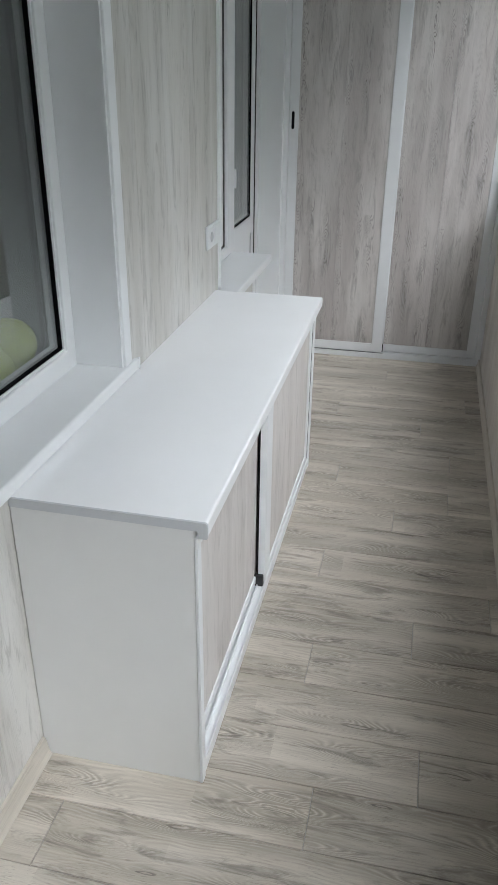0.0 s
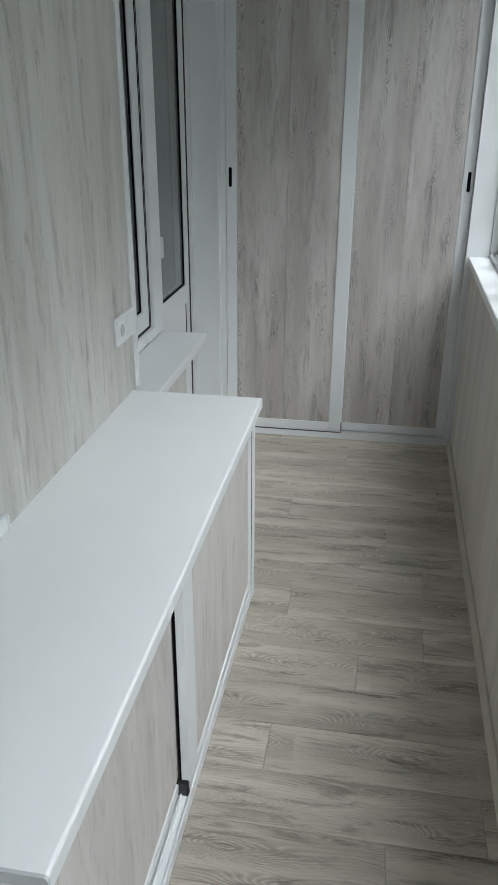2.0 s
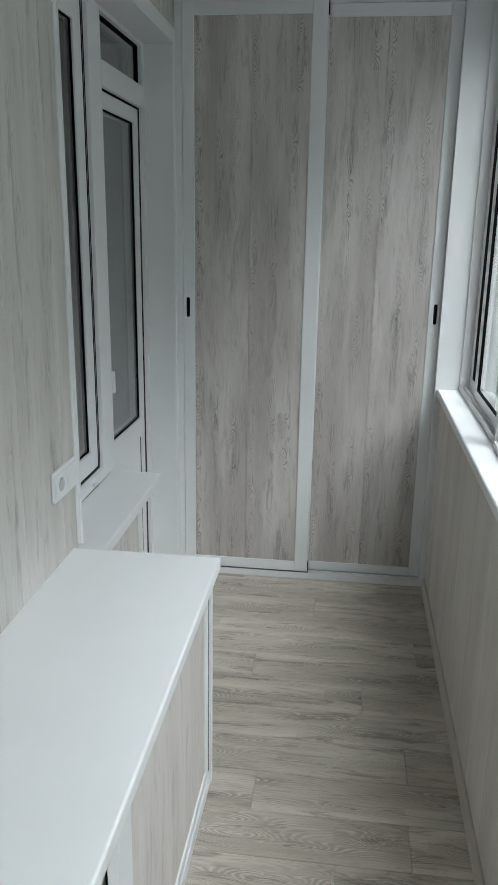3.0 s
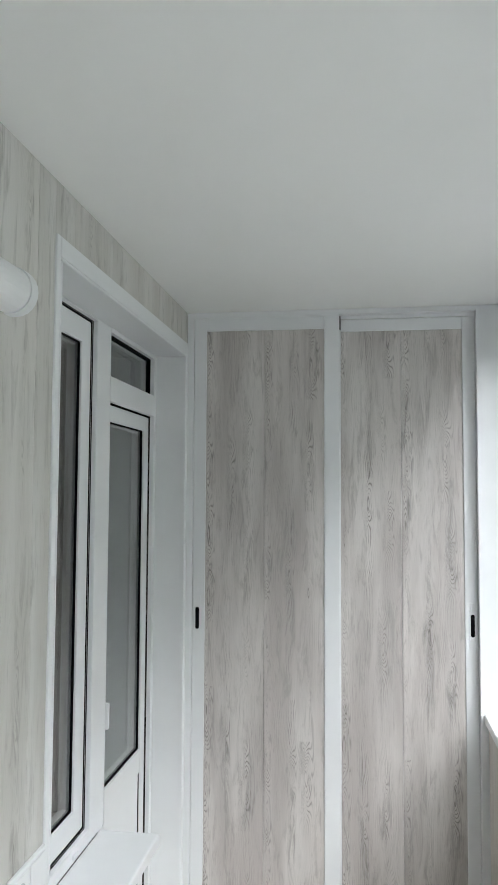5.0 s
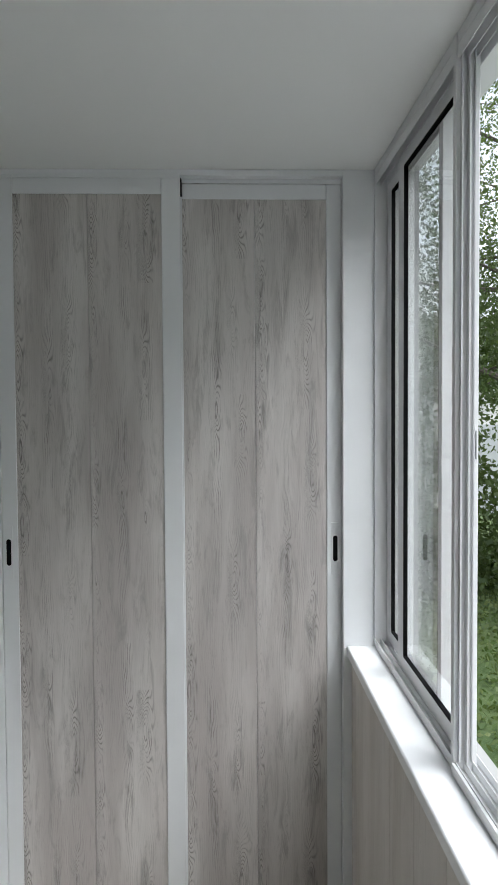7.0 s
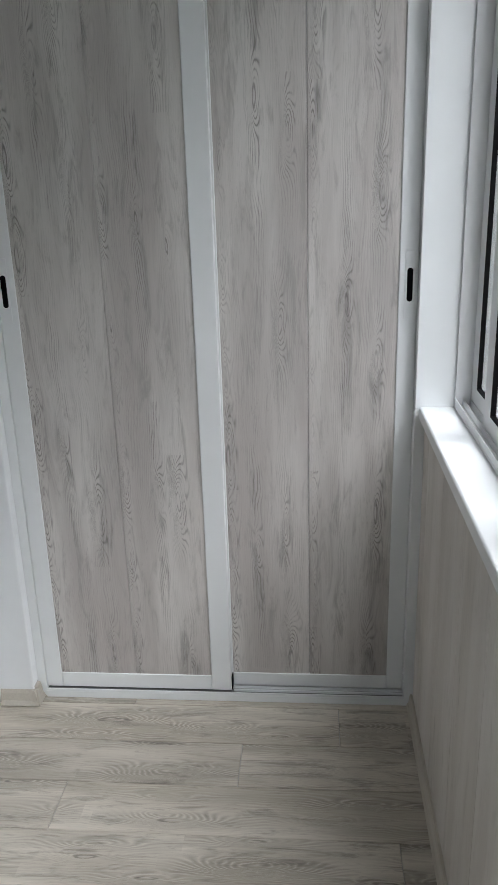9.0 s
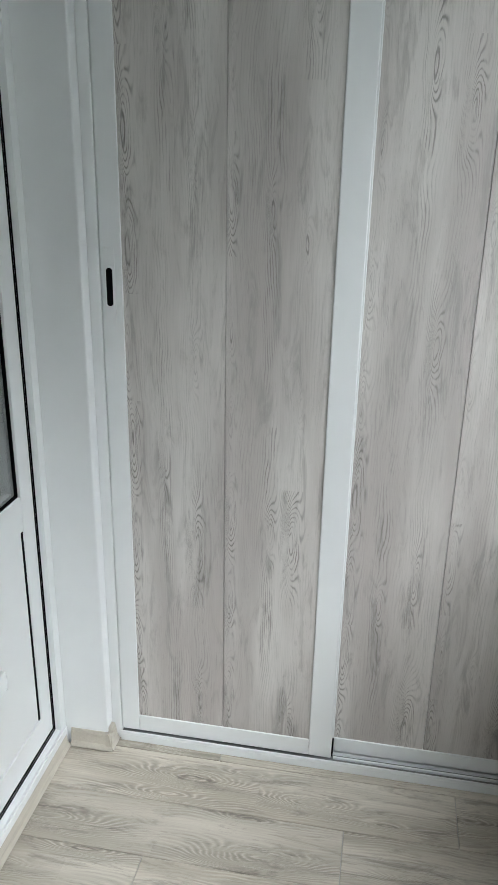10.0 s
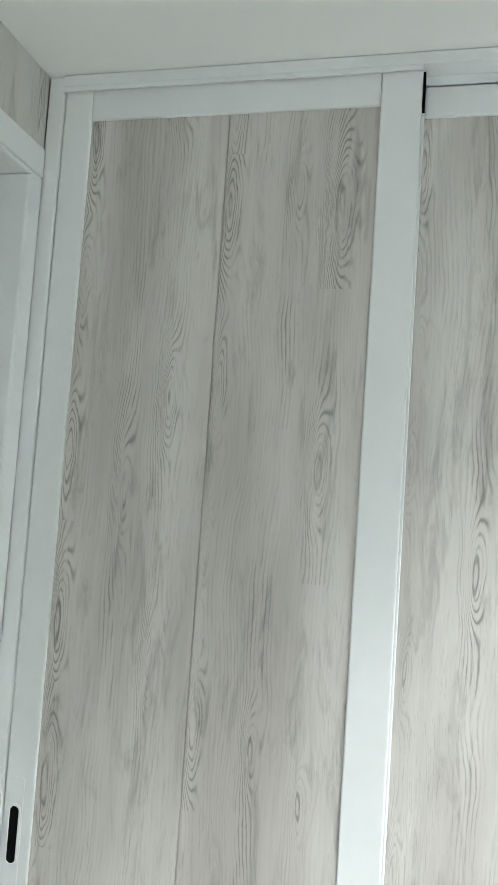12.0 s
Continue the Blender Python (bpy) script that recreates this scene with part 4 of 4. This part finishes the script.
solid("carton", boxes((-1.19, -1.125, 1.86, 2.085, 0.7655, 0.955), bevel=0.002), FROST, "white paper carton on the inner window board", "box")

# ---------------------------------------------------------------- outdoors
GZ = -1.30                       # ground outside


def ground_material():
    m = Nodes("meadow")
    c = m.coords()
    a, b, d = m.noise(c, 0.35, 4.0), m.noise(c, 9.0, 5.0, 0.7), m.noise(c, 60.0, 3.0)
    col = m.mix(m.ramp(a, 0.35, 0.65), (0.06, 0.105, 0.030), (0.10, 0.14, 0.045))
    col = m.mix(m.ramp(b, 0.5, 0.75), col, (0.05, 0.085, 0.022))
    col = m.mix(m.ramp(d, 0.58, 0.72, 0, 0.5), col, (0.22, 0.22, 0.10))
    return m.finish(col, 0.9, d, 0.6, 0.03)


def leaf_material(name, a, b):
    m = Nodes(name)
    r = m.node("NewGeometry").outputs["Random Per Island"]
    n = m.noise(m.coords(), 40.0, 2.0)
    col = m.mix(r, a, b)
    col = m.mix(m.ramp(n, 0.45, 0.7, 0, 0.3), col, tuple(v * 0.6 for v in a))
    mat = m.finish(col, 0.5)
    m.bsdf.inputs["Subsurface Weight"].default_value = 0.0
    tr = m.node("BsdfTranslucent", {"Color": m.mix(0.5, col, (0.16, 0.22, 0.04))})
    mx = m.node("MixShader", {0: 0.35})
    m.t.links.new(m.bsdf.outputs[0], mx.inputs[1])
    m.t.links.new(tr.outputs[0], mx.inputs[2])
    m.t.links.new(mx.outputs[0], m.out.inputs["Surface"])
    return mat


MEADOW = ground_material()
BARK = plastic("bark", (0.12, 0.10, 0.085), 0.9, 0.25, 0.8, 14.0)
LEAF = leaf_material("leaf", (0.055, 0.095, 0.028), (0.11, 0.155, 0.05))
GRASS = leaf_material("grass_blade", (0.07, 0.13, 0.03), (0.17, 0.21, 0.07))
PALE = plastic("pale_render", (0.60, 0.60, 0.58), 0.85, 0.08, 0.3, 3.0)
SHEET = plastic("grey_sheet_metal", (0.40, 0.42, 0.43), 0.5, 0.1, 0.1, 4.0)

bm = bmesh.new()
bmesh.ops.create_grid(bm, x_segments=40, y_segments=40, size=1500.0)
for v in bm.verts:
    v.co.z = GZ
ground = solid("ground", bm, MEADOW, "rough green meadow reaching the horizon", "ground", "structure")
solid("pavement", boxes((0.62, 11.0, -25, 5.6, GZ - 0.05, GZ + 0.02), (2.3, 11.0, 5.6, 8.2, GZ - 0.05, GZ + 0.02)), CONCRETE, "worn pale paving of the yard beside the house", "pavement", "structure")
for k in range(7):
    solid("kerb", boxes((2.32 + k * 1.25, 2.32 + k * 1.25 + 1.235, 8.2, 8.32, GZ - 0.05, GZ + 0.10), bevel=0.012), CONCRETE, "grey concrete kerb stone along the grass", "kerb", group="kerb stones")


def leaf_cloud(name, centres, per, spread, size, rng):
    """Many small folded leaves round the given centres; returns vertices and faces."""
    n = len(centres) * per
    c = np.repeat(np.array(centres), per, axis=0) + rng.normal(0, 1, (n, 3)) * np.array(spread)
    d = rng.normal(0, 1, (n, 3))
    d[:, 2] -= 0.5
    d /= np.linalg.norm(d, axis=1)[:, None]
    e = np.cross(d, rng.normal(0, 1, (n, 3)))
    e /= np.linalg.norm(e, axis=1)[:, None]
    s = (size * rng.uniform(0.6, 1.3, n))[:, None]
    quad = np.stack([c - d * s * 0.6, c + e * s * 0.36, c + d * s * 0.7, c - e * s * 0.36], axis=1).reshape(-1, 3)
    me = bpy.data.meshes.new(name)
    idx = np.arange(4 * n).reshape(-1, 4)
    me.from_pydata(quad.tolist(), [], idx.tolist())
    return me


def tree(at, height, spread, leaves, seed, leaf_size=0.075, low=0.35):
    rng = np.random.default_rng(seed)
    t = thing("tree", at, "leafy tree in the meadow, the outer rows added as sky blockers", "tree", group="trees in the yard")
    base = Vector(at)
    trunk = bmesh.new()
    p, r = base.copy(), 0.02 * height
    tips = []
    for i in range(5):
        q = p + Vector((rng.normal(0, 0.12), rng.normal(0, 0.12), height / 5.5))
        join(trunk, cylinder(p, q, r, r * 0.78, 10))
        if i >= 1:
            for k in range(4):
                a = rng.uniform(0, 2 * math.pi)
                l = spread * rng.uniform(0.55, 1.0)
                m1 = q + Vector((math.cos(a) * l * 0.5, math.sin(a) * l * 0.5, l * rng.uniform(0.0, 0.35)))
                m2 = m1 + Vector((math.cos(a + 0.3) * l * 0.5, math.sin(a + 0.3) * l * 0.5, l * rng.uniform(-0.35, 0.3)))
                join(trunk, cylinder(q, m1, r * 0.42, r * 0.26, 6))
                join(trunk, cylinder(m1, m2, r * 0.26, r * 0.08, 5))
                for f in (0.3, 0.65, 1.0):
                    tips += [list(q.lerp(m1, f + 0.1)), list(m1.lerp(m2, f))]
        p, r = q, r * 0.78
    tips = [c for c in tips if c[2] > at[2] + height * low]
    part("trunk", trunk, BARK, t)
    me = leaf_cloud("crown", (np.array(tips) - np.array(at)).tolist(), max(1, leaves // len(tips)), (spread * 0.17, spread * 0.17, spread * 0.14), leaf_size, rng)
    me.materials.append(LEAF)
    crown = new("crown", me)
    crown.parent = t
    return t


tree((4.1, 12.5, GZ), 8.5, 2.9, 34000, 3, 0.050, 0.36)
tree((7.2, 16.5, GZ), 9.5, 3.2, 22000, 5, 0.065, 0.34)
tree((3.2, 20.5, GZ), 10.5, 3.2, 6000, 8, 0.13, 0.40)
tree((10.5, 13.0, GZ), 8.0, 3.0, 4500, 11, 0.13, 0.3)

# unseen tree rows, added to block light from the low sky
for k in range(9):
    tree((11.5 + 1.2 * math.sin(k * 2.1), 8.5 - 3.6 * k, GZ), 10.5 + 1.2 * math.cos(k * 1.7), 3.4, 2600, 31 + k, 0.34, 0.12)
for k in range(3):
    tree((7.0 - 3.8 * k, -15.5 - 0.8 * k, GZ), 10.0, 3.4, 2600, 51 + k, 0.34, 0.12)

_rng = np.random.default_rng(21)
n = 18000
gx = _rng.uniform(0.9, 9.5, n)
gy = _rng.uniform(6.0, 19.0, n)
gy = np.where(gx > 2.3, np.maximum(gy, 8.4 + (gy - 6.0) * 0.8), gy)
me = leaf_cloud("grass", np.stack([gx, gy, np.full(n, GZ + 0.05)], 1).tolist(), 1, (0.02, 0.02, 0.03), 0.065, _rng)
me.materials.append(GRASS)
tagged(new("grass", me), "tufts of long green grass", "grass", kind="stuff")
bush_c = [[x + _rng.normal(0, 0.4), 15.5 + _rng.normal(0, 0.5), GZ + abs(_rng.normal(0.5, 0.35))] for x in np.linspace(1.4, 12.0, 90)]
bush_c += [[_rng.uniform(1.2, 5.8), 14.6 + _rng.normal(0, 0.6), GZ + 4.6 * _rng.uniform(0.0, 1.0) ** 1.2] for _ in range(150)]
me = leaf_cloud("bushes", bush_c, 110, (0.27, 0.27, 0.24), 0.10, _rng)
me.materials.append(LEAF)
tagged(new("bushes", me), "dense green shrubs in front of the garages", "bush", kind="stuff")

garage = thing("garage", (9.0, 25.0, GZ), "low pale garage with a grey sheet-metal roof", "building")
part("wall", boxes((5.9, 19.0, 24.0, 27.0, GZ, 2.5)), PALE, garage)
roof = part("roof", boxes((5.7, 19.2, 23.7, 27.3, 2.502, 2.62), bevel=0.01), SHEET, garage, "grey sheet-metal roof edge")
for k in range(4):
    x = 6.8 + k * 3.0
    part("garage_door", boxes((x, x + 2.2, 23.96, 23.995, GZ, 1.3), bevel=0.006), SHEET, garage, "grey metal garage door")
fence = thing("fence", (9.0, 27.6, GZ), "tall grey sheet fence behind the garage", "fence")
for k in range(7):
    part("fence_panel", boxes((5.0 + k * 2.05, 5.0 + k * 2.05 + 2.0, 27.6, 27.63, GZ, 3.7), bevel=0.004), SHEET, fence)
house = thing("house", (12.0, 44.0, GZ), "distant pale house with a pitched grey roof", "building")
part("wall", boxes((9.0, 31.0, 40.0, 48.0, GZ, 6.2)), PALE, house)
bm = extrude_x([(39.4, 6.205), (48.6, 6.205), (44.0, 9.2)], 8.6, 31.4)
part("roof", bm, SHEET, house, "grey pitched roof")
for k in range(6):
    for zz in (0.6, 3.6):
        w = part("window", boxes((10.6 + k * 3.4, 12.0 + k * 3.4, 39.95, 39.995, zz, zz + 1.5), bevel=0.01), WHITE, house)
        part("pane", boxes((10.75 + k * 3.4, 11.85 + k * 3.4, 39.935, 39.948, zz + 0.15, zz + 1.35)), BLACK, w)
solid("street_pole", cylinder((8.05, 22.0, GZ), (8.05, 22.0, 3.3), 0.06, 0.05, 14), PALE, "slim white pole in front of the garage", "pole")

# ---------------------------------------------------------------- cladding boards of the walls
PX0 = XL - 0.0095
clad(wall_left, PX0, XL, YN, W1[0] - 0.06, 0.0, TOPZ - 0.001, PANEL_L, YN)
clad(wall_left, PX0, XL, W1[0] - 0.06, W1[1] + 0.05, 0.0, W1[2] - 0.036, PANEL_L, YN)
clad(wall_left, PX0, XL, W1[0] - 0.06, W1[1] + 0.05, W1[3] + 0.058, TOPZ - 0.001, PANEL_L, YN)
clad(wall_left, PX0, XL, W1[1] + 0.050, 3.143, 0.0, TOPZ - 0.001, PANEL_L, YN)
clad(wall_left, PX0, XL, 3.143, DOOR_Y - 0.045, 0.0, 0.663, PANEL_L, YN)
clad(wall_left, PX0, XL, 3.143, YW - 0.0065, 2.346, TOPZ - 0.001, PANEL_L, YN)
clad(wall_right, XR, XR + 0.0095, YN, YW - 0.015, 0.0, SILL_R - 0.036, PANEL_R, YN + 0.1)

# ---------------------------------------------------------------- floor planks: rows across the balcony, joints staggered
ROW, FIRST = 0.1643, 4.463
joints = {-1: -0.45, 0: 0.170, 1: -0.104, 2: -0.561, 3: 0.30, 4: -0.312, 5: 0.091, 6: -0.52, 7: 0.22, 8: -0.233, 9: 0.21, 10: 0.010, 11: -0.50, 12: -0.212, 13: 0.33,
          14: 0.101, 15: -0.182, 16: -0.53, 17: 0.131, 18: -0.108, 19: -0.660}
PXA, PXB = -0.876, XR + 0.008
plank_mesh = {}


def plank(x0, x1, y0, y1):
    w = round(x1 - x0, 3)
    if w not in plank_mesh:
        g = 0.0008
        bm = box(-w / 2 + g, w / 2 - g, -(ROW / 2) + g, ROW / 2 - g, -0.0035, 0.0)
        ed = [e for e in bm.edges if min(e.verts[0].co.z, e.verts[1].co.z) > -0.001]
        bmesh.ops.bevel(bm, geom=ed, offset=0.0012, segments=1, affect="EDGES")
        plank_mesh[w] = mesh_of("plank", bm, PLANK)
    piece("plank", plank_mesh[w], floor, ((x0 + x1) / 2, (y0 + y1) / 2, 0.0))


k = -1
while FIRST - ROW * k > YN:
    hi = FIRST - ROW * k
    j = joints.get(k, joints.get(k - 17, 0.0))
    plank(PXA, j, hi - ROW, hi)
    plank(j, PXB, hi - ROW, hi)
    k += 1

for ob in (psill, window_3, wall_right, base_right):
    skew(ob)
